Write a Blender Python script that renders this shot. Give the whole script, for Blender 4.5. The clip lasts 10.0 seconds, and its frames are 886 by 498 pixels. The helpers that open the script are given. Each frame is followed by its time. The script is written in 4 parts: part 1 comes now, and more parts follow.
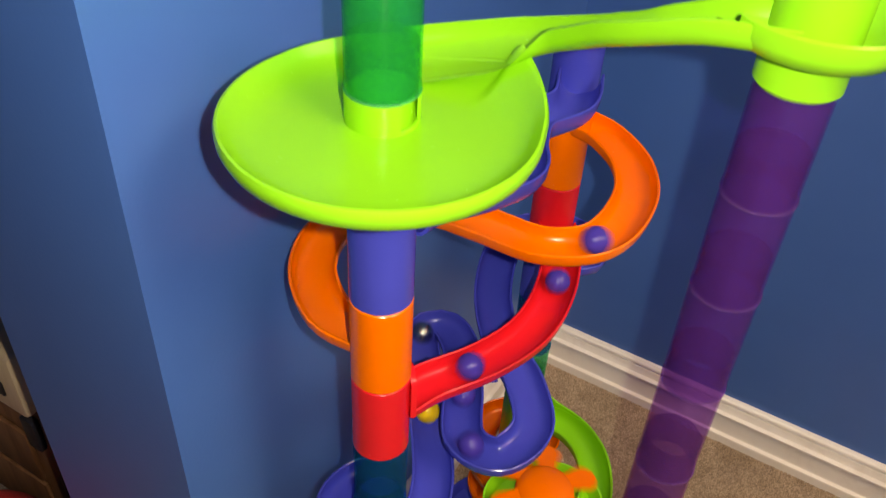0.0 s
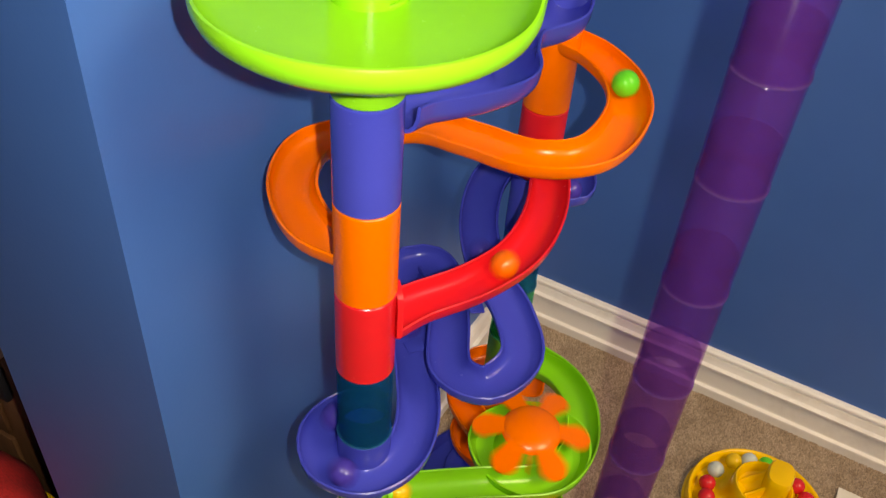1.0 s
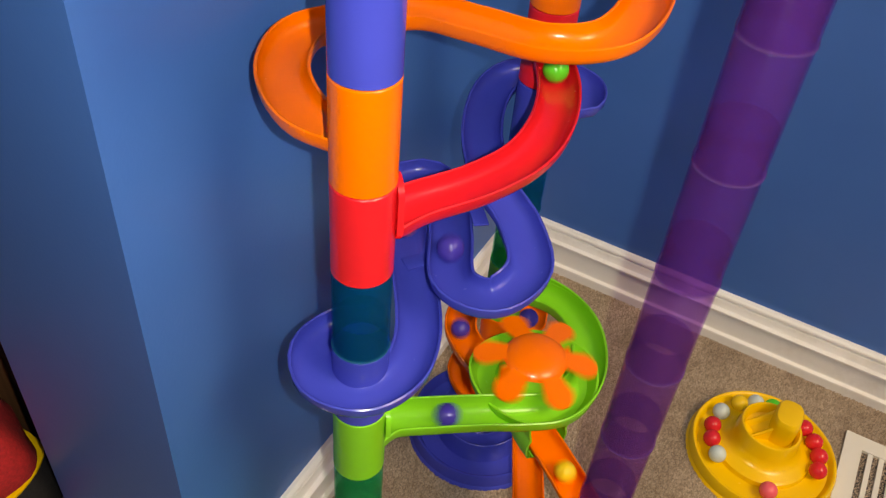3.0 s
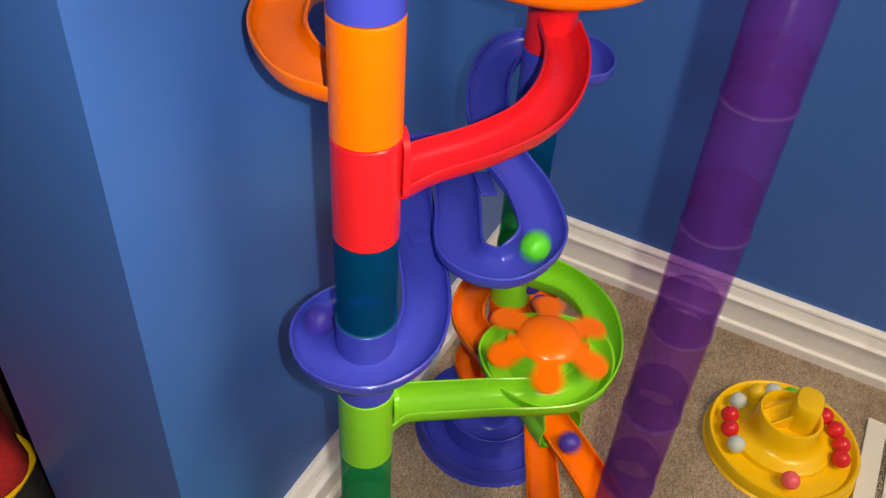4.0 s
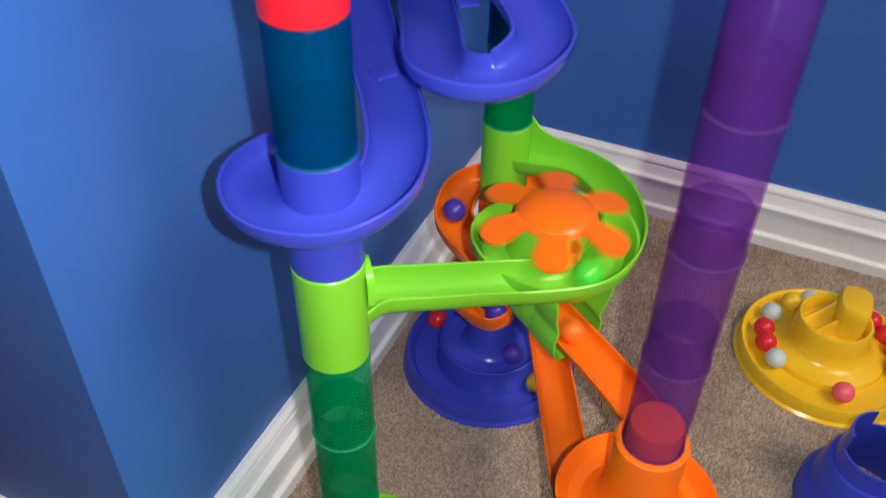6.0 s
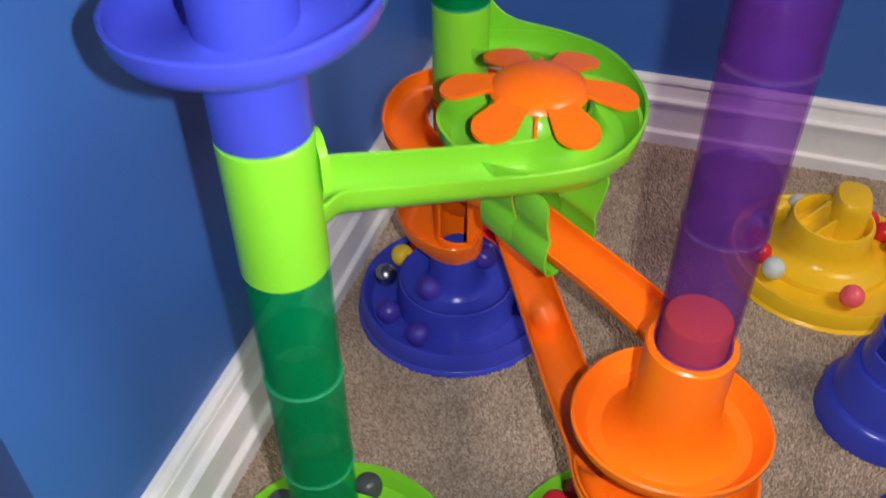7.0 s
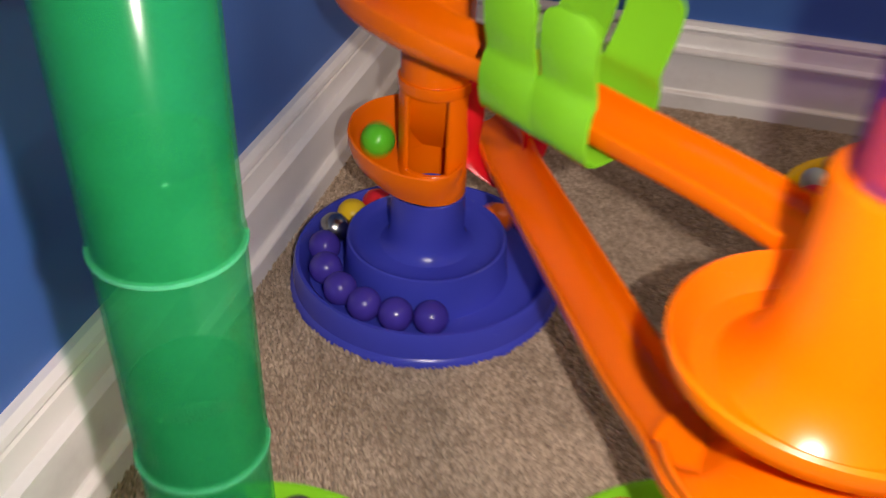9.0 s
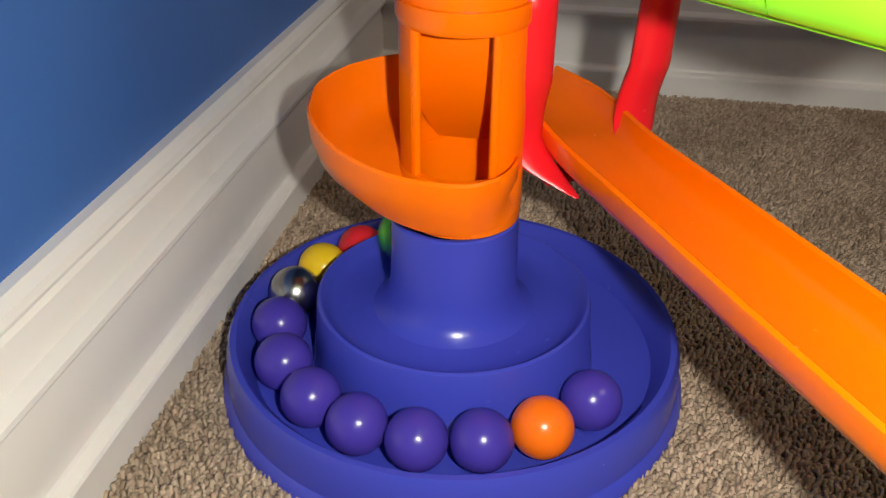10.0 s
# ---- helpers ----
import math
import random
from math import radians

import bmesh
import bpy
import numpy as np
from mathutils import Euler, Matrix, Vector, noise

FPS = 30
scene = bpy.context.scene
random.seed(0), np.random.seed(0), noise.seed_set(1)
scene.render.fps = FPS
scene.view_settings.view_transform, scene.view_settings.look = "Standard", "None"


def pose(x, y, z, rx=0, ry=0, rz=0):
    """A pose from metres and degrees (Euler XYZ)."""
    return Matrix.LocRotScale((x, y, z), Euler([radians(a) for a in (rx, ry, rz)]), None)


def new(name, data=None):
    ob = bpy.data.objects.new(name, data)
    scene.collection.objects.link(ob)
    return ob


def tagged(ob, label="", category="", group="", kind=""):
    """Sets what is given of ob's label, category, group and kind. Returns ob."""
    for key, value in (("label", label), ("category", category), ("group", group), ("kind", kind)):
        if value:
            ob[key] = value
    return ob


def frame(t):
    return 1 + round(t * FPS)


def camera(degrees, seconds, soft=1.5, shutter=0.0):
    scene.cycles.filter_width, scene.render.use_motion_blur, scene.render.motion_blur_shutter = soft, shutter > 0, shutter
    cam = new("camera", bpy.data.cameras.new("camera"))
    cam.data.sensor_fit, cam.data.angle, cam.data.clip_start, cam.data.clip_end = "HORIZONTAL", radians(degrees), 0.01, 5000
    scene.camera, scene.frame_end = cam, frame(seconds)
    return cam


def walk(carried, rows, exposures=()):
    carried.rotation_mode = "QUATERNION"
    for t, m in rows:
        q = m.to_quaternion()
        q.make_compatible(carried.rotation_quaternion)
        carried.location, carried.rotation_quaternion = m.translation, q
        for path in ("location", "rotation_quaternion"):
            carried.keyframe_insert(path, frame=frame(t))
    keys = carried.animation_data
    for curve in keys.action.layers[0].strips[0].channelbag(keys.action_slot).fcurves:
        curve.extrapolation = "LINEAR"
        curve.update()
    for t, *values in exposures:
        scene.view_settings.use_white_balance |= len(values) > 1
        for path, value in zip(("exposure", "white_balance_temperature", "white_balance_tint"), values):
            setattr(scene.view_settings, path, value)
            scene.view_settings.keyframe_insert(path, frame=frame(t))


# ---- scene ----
TORCH = pose(0.034, 0.004, 0.006)


PATH = [
    (0.0, pose(0.3371, -0.9258, 1.0051, 50.088, -2.834, 31.191)),
    (0.5, pose(0.3438, -0.9321, 0.9739, 50.060, -2.968, 30.586)),
    (1.0, pose(0.3361, -0.9368, 0.9504, 49.144, -3.769, 29.654)),
    (1.5, pose(0.3335, -0.9391, 0.9380, 48.379, -3.874, 29.491)),
    (2.0, pose(0.3315, -0.9346, 0.9197, 47.569, -4.123, 29.284)),
    (2.5, pose(0.3323, -0.9360, 0.9029, 46.987, -4.525, 29.493)),
    (4.0, pose(0.3273, -0.9362, 0.8353, 48.673, -3.352, 28.259)),
    (4.5, pose(0.3300, -0.9328, 0.8151, 48.577, -2.925, 28.056)),
    (5.0, pose(0.3296, -0.9317, 0.7862, 49.104, -2.116, 27.726)),
    (6.5, pose(0.2962, -0.8727, 0.6049, 49.257, 0.270, 21.597)),
    (7.0, pose(0.2737, -0.8567, 0.5512, 48.785, 0.224, 17.478)),
    (7.5, pose(0.2657, -0.8423, 0.4849, 49.213, -0.313, 14.221)),
    (8.0, pose(0.2607, -0.8378, 0.4632, 51.030, -0.763, 12.116)),
    (8.5, pose(0.2698, -0.8186, 0.4324, 52.190, -1.154, 12.076)),
    (9.0, pose(0.2268, -0.7616, 0.3490, 54.073, -2.516, 14.660)),
    (9.5, pose(0.1670, -0.6270, 0.2388, 57.470, -1.295, 12.839)),
    (10.0, pose(0.1591, -0.5895, 0.2151, 58.717, -0.556, 10.386)),
]
EXPOSURES = [(0.0, 0.30, 8000, 9), (1.2, 0.34, 7800, 5), (3.0, 0.35, 7250, 4), (5.0, 0.25, 6500, 5), (6.4, 0.10, 5700, 8), (7.1, -0.11, 6050, 10), (8.0, -0.35, 6700, 16), (8.8, -0.58, 6900, 16), (9.5, -1.33, 6850, 12), (10.0, -1.55, 6750, 5)]

cam = camera(54.11, 10.0, 1.3, 0.5)
walk(cam, PATH, EXPOSURES)

# ---- world and light ----
lamp = new("ceiling_lamp", bpy.data.lights.new("ceiling_lamp", "AREA"))
lamp.data.shape, lamp.data.size, lamp.data.energy, lamp.data.color = "DISK", 1.0, 52.0, (1.0, 0.78, 0.55)
lamp.matrix_world = pose(1.9, -0.8, 2.36)

world = bpy.data.worlds.new("room_ambient")
world.use_nodes = True
scene.world = world
world.node_tree.nodes["Background"].inputs[0].default_value = (0.9, 0.95, 1.0, 1)
world.node_tree.nodes["Background"].inputs[1].default_value = 0.02


# ---- materials ----
def nodes_of(name):
    m = bpy.data.materials.new(name)
    m.use_nodes = True
    nt = m.node_tree
    return m, nt, nt.nodes["Principled BSDF"], nt.nodes["Material Output"]


def add(nt, kind, **values):
    n = nt.nodes.new(kind)
    for k, v in values.items():
        n.inputs[k.replace("_", " ")].default_value = v
    return n


def grain(nt, scale, detail=4.0, rough=0.6):
    tc = nt.nodes.new("ShaderNodeTexCoord")
    n = add(nt, "ShaderNodeTexNoise", Scale=scale, Detail=detail, Roughness=rough)
    nt.links.new(tc.outputs["Object"], n.inputs["Vector"])
    return n


def ramp(nt, src, a, b, lo=0.3, hi=0.7):
    r = nt.nodes.new("ShaderNodeValToRGB")
    r.color_ramp.elements[0].position, r.color_ramp.elements[1].position = lo, hi
    r.color_ramp.elements[0].color, r.color_ramp.elements[1].color = (*a, 1), (*b, 1)
    nt.links.new(src, r.inputs[0])
    return r


def bump(nt, bsdf, src, strength, distance):
    b = add(nt, "ShaderNodeBump", Strength=strength, Distance=distance)
    nt.links.new(src, b.inputs["Height"])
    nt.links.new(b.outputs[0], bsdf.inputs["Normal"])


def plastic(name, c, rough=0.25, wear=0.025):
    """Moulded toy plastic: even colour, slight cloudiness, scuffs in the gloss."""
    m, nt, b, out = nodes_of(name)
    n = grain(nt, 30, 5)
    r = ramp(nt, n.outputs[0], [v * (1 - wear) for v in c], [min(1, v * (1 + wear * 0.6)) for v in c])
    nt.links.new(r.outputs[0], b.inputs["Base Color"])
    s = grain(nt, 140, 6, 0.7)
    rr = ramp(nt, s.outputs[0], [rough * 0.94] * 3, [rough * 1.1] * 3)
    nt.links.new(rr.outputs[0], b.inputs["Roughness"])
    bump(nt, b, s.outputs[0], 0.005, 0.0005)
    b.inputs["Specular IOR Level"].default_value = 0.38
    return m


def clear_plastic(name, tint, body, mixing=0.4):
    """Tinted see-through tube plastic: light passes tinted, some scatters, some glances off."""
    m, nt, b, out = nodes_of(name)
    n = grain(nt, 60, 4)
    r = ramp(nt, n.outputs[0], [v * 0.85 for v in body], body)
    nt.links.new(r.outputs[0], b.inputs["Base Color"])
    b.inputs["Roughness"].default_value = 0.16
    tr = add(nt, "ShaderNodeBsdfTransparent", Color=(*tint, 1))
    mix = nt.nodes.new("ShaderNodeMixShader")
    mix.inputs[0].default_value = mixing
    nt.links.new(tr.outputs[0], mix.inputs[1])
    nt.links.new(b.outputs[0], mix.inputs[2])
    nt.links.new(mix.outputs[0], out.inputs["Surface"])
    return m


def wall_paint():
    m, nt, b, out = nodes_of("blue_wall_paint")
    n = grain(nt, 2.2, 4)
    r = ramp(nt, n.outputs[0], WALL_A, WALL_B)
    nt.links.new(r.outputs[0], b.inputs["Base Color"])
    s = grain(nt, 260, 3)
    b.inputs["Roughness"].default_value = 0.42
    bump(nt, b, s.outputs[0], 0.10, 0.001)
    return m


def trim_paint():
    m, nt, b, out = nodes_of("white_trim_paint")
    n = grain(nt, 9, 6, 0.7)
    r = ramp(nt, n.outputs[0], (0.66, 0.63, 0.61), (0.82, 0.80, 0.785), 0.25, 0.5)
    nt.links.new(r.outputs[0], b.inputs["Base Color"])
    b.inputs["Roughness"].default_value = 0.35
    s = grain(nt, 120, 4)
    bump(nt, b, s.outputs[0], 0.08, 0.001)
    return m


def carpet_pile():
    m, nt, b, out = nodes_of("beige_carpet")
    n = grain(nt, 380, 3, 0.8)
    big = grain(nt, 12, 5, 0.7)
    r = ramp(nt, n.outputs[0], (0.22, 0.17, 0.135), (0.52, 0.44, 0.37), 0.32, 0.68)
    r2 = ramp(nt, big.outputs[0], (0.72, 0.7, 0.68), (1, 1, 1), 0.35, 0.6)
    mx = nt.nodes.new("ShaderNodeMix")
    mx.data_type, mx.blend_type = "RGBA", "MULTIPLY"
    mx.inputs[0].default_value = 1.0
    nt.links.new(r.outputs[0], mx.inputs[6])
    nt.links.new(r2.outputs[0], mx.inputs[7])
    nt.links.new(mx.outputs[2], b.inputs["Base Color"])
    b.inputs["Roughness"].default_value = 0.95
    b.inputs["Specular IOR Level"].default_value = 0.1
    bump(nt, b, n.outputs[0], 0.9, 0.003)
    return m


def metal(name, c, rough):
    m, nt, b, out = nodes_of(name)
    n = grain(nt, 90, 5)
    r = ramp(nt, n.outputs[0], [v * 0.6 for v in c], c)
    nt.links.new(r.outputs[0], b.inputs["Base Color"])
    b.inputs["Metallic"].default_value, b.inputs["Roughness"].default_value = 1.0, rough
    return m


def wood(name, a, c):
    m, nt, b, out = nodes_of(name)
    tc = nt.nodes.new("ShaderNodeTexCoord")
    mp = nt.nodes.new("ShaderNodeMapping")
    mp.inputs["Scale"].default_value = (30, 30, 3)
    n = add(nt, "ShaderNodeTexNoise", Scale=2.0, Detail=6.0)
    nt.links.new(tc.outputs["Object"], mp.inputs[0])
    nt.links.new(mp.outputs[0], n.inputs["Vector"])
    r = ramp(nt, n.outputs[0], a, c)
    nt.links.new(r.outputs[0], b.inputs["Base Color"])
    b.inputs["Roughness"].default_value = 0.5
    return m


def glow(name, strength):
    m, nt, b, out = nodes_of(name)
    e = add(nt, "ShaderNodeEmission", Color=(1.0, 0.95, 0.88, 1), Strength=strength)
    nt.links.new(e.outputs[0], out.inputs["Surface"])
    return m


WALL_A, WALL_B = (0.036, 0.120, 0.41), (0.052, 0.155, 0.49)
LIME = plastic("lime_plastic", (0.205, 0.58, 0.022))
ORANGE = plastic("orange_plastic", (0.90, 0.160, 0.002))
RED = plastic("red_plastic", (0.72, 0.012, 0.022))
BLUE = plastic("blue_plastic", (0.045, 0.058, 0.46))
YELLOW = plastic("yellow_plastic", (0.85, 0.52, 0.01))
TEAL_CLEAR = clear_plastic("teal_clear_plastic", (0.42, 0.74, 0.86), (0.0, 0.10, 0.24), 0.2)
GREEN_CLEAR = clear_plastic("green_clear_plastic", (0.64, 0.91, 0.77), (0.008, 0.30, 0.11), 0.24)
BRIGHT_GREEN_CLEAR = clear_plastic("bright_green_clear_plastic", (0.5, 0.93, 0.66), (0.0, 0.42, 0.10), 0.18)
PURPLE_CLEAR = clear_plastic("purple_clear_plastic", (0.82, 0.69, 0.90), (0.15, 0.045, 0.28), 0.13)
# Paler than each tube: the bright arcs at the joints, put into the colour.
RIM_SHINE = {"teal_clear_plastic": clear_plastic("teal_rim_shine", (0.5, 0.8, 0.9), (0.05, 0.25, 0.40), 0.35),
       "green_clear_plastic": clear_plastic("green_rim_shine", (0.7, 0.92, 0.8), (0.10, 0.62, 0.34), 0.4),
       "bright_green_clear_plastic": clear_plastic("bright_green_rim_shine", (0.6, 0.95, 0.7), (0.10, 0.55, 0.22), 0.4),
       "purple_clear_plastic": clear_plastic("purple_rim_shine", (0.85, 0.74, 0.92), (0.30, 0.16, 0.46), 0.14)}
WALL = wall_paint()
TRIM = trim_paint()
CARPET = carpet_pile()


def tuft():
    m, nt, b, out = nodes_of("carpet_yarn")
    g = nt.nodes.new("ShaderNodeNewGeometry")
    r = ramp(nt, g.outputs["Random Per Island"], (0.31, 0.238, 0.178), (0.59, 0.468, 0.365), 0.0, 1.0)
    big = grain(nt, 14, 5, 0.7)
    r2 = ramp(nt, big.outputs[0], (0.74, 0.72, 0.70), (1, 1, 1), 0.36, 0.58)
    mx = nt.nodes.new("ShaderNodeMix")
    mx.data_type, mx.blend_type = "RGBA", "MULTIPLY"
    mx.inputs[0].default_value = 1.0
    nt.links.new(r.outputs[0], mx.inputs[6])
    nt.links.new(r2.outputs[0], mx.inputs[7])
    nt.links.new(mx.outputs[2], b.inputs["Base Color"])
    b.inputs["Roughness"].default_value = 0.95
    b.inputs["Specular IOR Level"].default_value = 0.1
    return m


TUFT = tuft()
STEEL = metal("steel_marble", (0.5, 0.5, 0.5), 0.25)
VENT = plastic("white_vent_enamel", (0.7, 0.67, 0.6), 0.4)
DARK = plastic("dark_plastic", (0.02, 0.02, 0.025), 0.5)
WOOD = wood("brown_wood", (0.14, 0.06, 0.025), (0.28, 0.13, 0.06))
PALE_WOOD = wood("pale_wood", (0.5, 0.38, 0.24), (0.65, 0.52, 0.36))
CEIL = plastic("white_ceiling_paint", (0.75, 0.75, 0.74), 0.8)


def fabric(name, c):
    m, nt, b, out = nodes_of(name)
    n = grain(nt, 300, 3)
    r = ramp(nt, n.outputs[0], [v * 0.6 for v in c], c)
    nt.links.new(r.outputs[0], b.inputs["Base Color"])
    b.inputs["Roughness"].default_value = 0.9
    bump(nt, b, n.outputs[0], 0.4, 0.002)
    return m


BLACK_CLOTH = fabric("black_cloth", (0.015, 0.013, 0.015))
RED_CLOTH = fabric("red_cloth", (0.5, 0.015, 0.02))


# ---- mesh helpers ----
def smooth(me, angle=40):
    for f in me.polygons:
        f.use_smooth = True
    me.set_sharp_from_angle(angle=radians(angle))


def mesh_ob(name, bm, mat, angle=40):
    bmesh.ops.recalc_face_normals(bm, faces=bm.faces)
    me = bpy.data.meshes.new(name)
    bm.to_mesh(me)
    bm.free()
    smooth(me, angle)
    me.materials.append(mat)
    return new(name, me)


def part(name, bm, mat, parent, label="", angle=40):
    ob = mesh_ob(name, bm, mat, angle)
    ob.parent = parent
    if label:
        tagged(ob, label)
    return ob


def thing(name, x, y, z, label, category, group=""):
    e = new(name)
    e.location = (x, y, z)
    e.empty_display_size = 0.02
    return tagged(e, label, category, group)


def lathe(bm, profile, n=48, a0=0.0, a1=360.0, cx=0.0, cy=0.0):
    """Turn a closed outline of (radius, height) round the upright axis."""
    full = abs(a1 - a0) >= 360
    m = n if full else n + 1
    rings = []
    for i in range(m):
        a = radians(a0 + (a1 - a0) * i / n)
        rings.append([bm.verts.new((cx + r * math.cos(a), cy + r * math.sin(a), z)) for r, z in profile])
    k = len(profile)
    for i in range(n):
        p, q = rings[i], rings[(i + 1) % m]
        for j in range(k):
            bm.faces.new((p[j], q[j], q[(j + 1) % k], p[(j + 1) % k]))
    if not full:
        bm.faces.new(rings[0])
        bm.faces.new(rings[-1][::-1])
    return bm


def spline(pts, step=0.006):
    """Catmull-Rom through the points, in steps of about that length."""
    P = [np.array(p, float) for p in pts]
    P = [2 * P[0] - P[1]] + P + [2 * P[-1] - P[-2]]
    out = []
    for i in range(1, len(P) - 2):
        a, b, c, d = P[i - 1:i + 3]
        n = max(2, int(np.linalg.norm(c - b) / step))
        for k in range(n):
            t = k / n
            out.append(0.5 * (2 * b + (c - a) * t + (2 * a - 5 * b + 4 * c - d) * t * t + (3 * b - a - 3 * c + d) * t ** 3))
    out.append(P[-2])
    return out


def trough(width, depth, th):
    """Outline of a gutter with rounded floor and rolled lips."""
    w = width / 2
    inner, outer = [], []
    for i in range(11):
        a = math.pi * i / 10
        s, c = math.sin(a), math.cos(a)
        inner.append((-(w - th) * math.copysign(abs(c) ** 0.8, c), depth - (depth - th) * s ** 0.75))
        outer.append((-w * math.copysign(abs(c) ** 0.8, c), depth - depth * s ** 0.75))
    lip = [(w - th, depth + 0.0006), (w - th / 2, depth + 0.0014), (w, depth + 0.0006)]
    return inner + lip + outer[::-1] + [(-x, z) for x, z in lip[::-1]]


def gutter(bm, pts, width=0.034, depth=0.014, th=0.0022, step=0.006, depths=None):
    path = spline(pts, step)
    prof = trough(width, depth, th)
    rings = []
    for i, p in enumerate(path):
        t = path[min(i + 1, len(path) - 1)] - path[max(i - 1, 0)]
        s = np.array([t[1], -t[0], 0.0])
        s /= np.linalg.norm(s) + 1e-9
        if depths:
            prof = trough(width, float(np.interp(i / (len(path) - 1), *zip(*depths))), th)
        rings.append([bm.verts.new(p + s * x + np.array([0, 0, z])) for x, z in prof])
    k = len(prof)
    for p, q in zip(rings, rings[1:]):
        for j in range(k):
            bm.faces.new((p[j], q[j], q[(j + 1) % k], p[(j + 1) % k]))
    bm.faces.new(rings[0])
    bm.faces.new(rings[-1][::-1])
    return bm


def slab(bm, lo, hi):
    r = bmesh.ops.create_cube(bm, size=1)["verts"]
    for v in r:
        v.co = Vector([(a + b) / 2 + c * (b - a) for a, b, c in zip(lo, hi, v.co)])
    return r


def soften(bm, w=0.002, seg=2):
    bmesh.ops.bevel(bm, geom=bm.edges[:], offset=w, segments=seg, affect="EDGES", profile=0.5)
    return bm


# ---- room ----
LEN = 0.683
HB = 0.078
PIER = 0.177


def wall(name, lo, hi, mat=None, label="blue painted wall"):
    bm = bmesh.new()
    slab(bm, lo, hi)
    return tagged(mesh_ob(name, bm, mat or WALL), label, "wall", kind="structure")


wall("wall_north", (-1.6, 0, 0), (2.6, 0.12, 2.4))
wall("wall_west", (-PIER, -LEN, 0), (0, 0, 2.4))
wall("wall_far_west", (-1.72, -3.2, 0), (-1.6, 0.12, 2.4))
wall("wall_south", (-1.72, -3.32, 0), (2.72, -3.2, 2.4))
wall("wall_east", (2.6, -3.2, 0), (2.72, 0.12, 2.4))
wall("ceiling", (-1.72, -3.32, 2.4), (2.72, 0.12, 2.5), CEIL, "white painted ceiling")


def carpet():
    bm = bmesh.new()
    slab(bm, (-1.72, -3.32, -0.05), (2.72, 0.12, 0.0))
    return tagged(mesh_ob("floor", bm, CARPET), "beige cut-pile carpet over the room", "carpet", kind="structure")


carpet()


def pile():
    """Cut tufts of the carpet where it shows close by."""
    rng = np.random.default_rng(4)
    step = 0.0019
    xs, ys = np.arange(0.014, 0.66, step), np.arange(-0.72, -0.014, step)
    gx, gy = np.meshgrid(xs, ys)
    x = (gx + rng.uniform(-0.45, 0.45, gx.shape) * step).ravel()
    y = (gy + rng.uniform(-0.45, 0.45, gy.shape) * step).ravel()
    n = len(x)
    h = rng.uniform(0.0018, 0.0030, n)
    r = rng.uniform(0.0008, 0.0014, n)
    lx, ly = rng.normal(0, 0.0006, n), rng.normal(0, 0.0006, n)
    a0 = rng.uniform(0, 6.28, n)
    v = np.zeros((n, 8, 3))
    for k in range(4):
        a = a0 + k * math.pi / 2
        v[:, k] = np.stack([x + r * np.cos(a), y + r * np.sin(a), np.zeros(n) + 0.0002], 1)
        v[:, 4 + k] = np.stack([x + lx + 0.72 * r * np.cos(a + 0.5), y + ly + 0.72 * r * np.sin(a + 0.5), h], 1)
    one = np.array([[0, 1, 5, 4], [1, 2, 6, 5], [2, 3, 7, 6], [3, 0, 4, 7], [4, 5, 6, 7]])
    faces = (one[None] + 8 * np.arange(n)[:, None, None]).reshape(-1, 4)
    me = bpy.data.meshes.new("carpet_pile")
    me.from_pydata(v.reshape(-1, 3).tolist(), [], faces.tolist())
    for f in me.polygons:
        f.use_smooth = True
    me.materials.append(TUFT)
    return tagged(new("carpet_pile", me), "beige cut-pile carpet tufts over the floor", "carpet", kind="stuff")


pile()


def moulding(name, p0, p1, out, mitre0=0.0, mitre1=0.0):
    """A colonial skirting along p0-p1; out points into the room."""
    prof = [(0, 0), (0.0185, 0), (0.0185, 0.0150), (0.0178, 0.0162), (0.0135, 0.0172), (0.0128, 0.0185), (0.0130, 0.0300), (0.0124, 0.0420), (0.0112, 0.0490), (0.0112, 0.0503), (0.0158, 0.0515), (0.0168, 0.0530), (0.0166, 0.0548), (0.0150, 0.0560), (0.0112, 0.0568),
            (0.0098, 0.0600), (0.0092, 0.0640), (0.0082, 0.0680), (0.0060, 0.0692), (0.0058, 0.0703), (0.0085, 0.0712), (0.0088, 0.0726), (0.0078, 0.0752), (0.0045, HB), (0, HB)]
    bm = bmesh.new()
    d = (Vector(p1) - Vector(p0)).normalized()
    o = Vector(out)
    rows = []
    for base, m in ((Vector(p0), mitre0), (Vector(p1), mitre1)):
        rows.append([bm.verts.new(base + o * a + d * (a * m) + Vector((0, 0, h))) for a, h in prof])
    k = len(prof)
    for j in range(k):
        bm.faces.new((rows[0][j], rows[1][j], rows[1][(j + 1) % k], rows[0][(j + 1) % k]))
    bm.faces.new(rows[0])
    bm.faces.new(rows[1][::-1])
    return tagged(mesh_ob(name, bm, TRIM, 25), "white painted moulded skirting board", "baseboard", kind="structure")


moulding("baseboard_north", (0, 0, 0), (2.6, 0, 0), (0, -1, 0), 1, 0)
moulding("baseboard_west", (0, -LEN, 0), (0, 0, 0), (1, 0, 0), -1, -1)
moulding("baseboard_pier", (-PIER, -LEN, 0), (0, -LEN, 0), (0, -1, 0), 0, 1)

# ---- marble run ----
L = (0.1193, -0.604)
B = (0.1185, -0.3265)
LOW = B
P = (0.3020, -0.5470)
R = 0.02
RUN = "sections of the marble run"


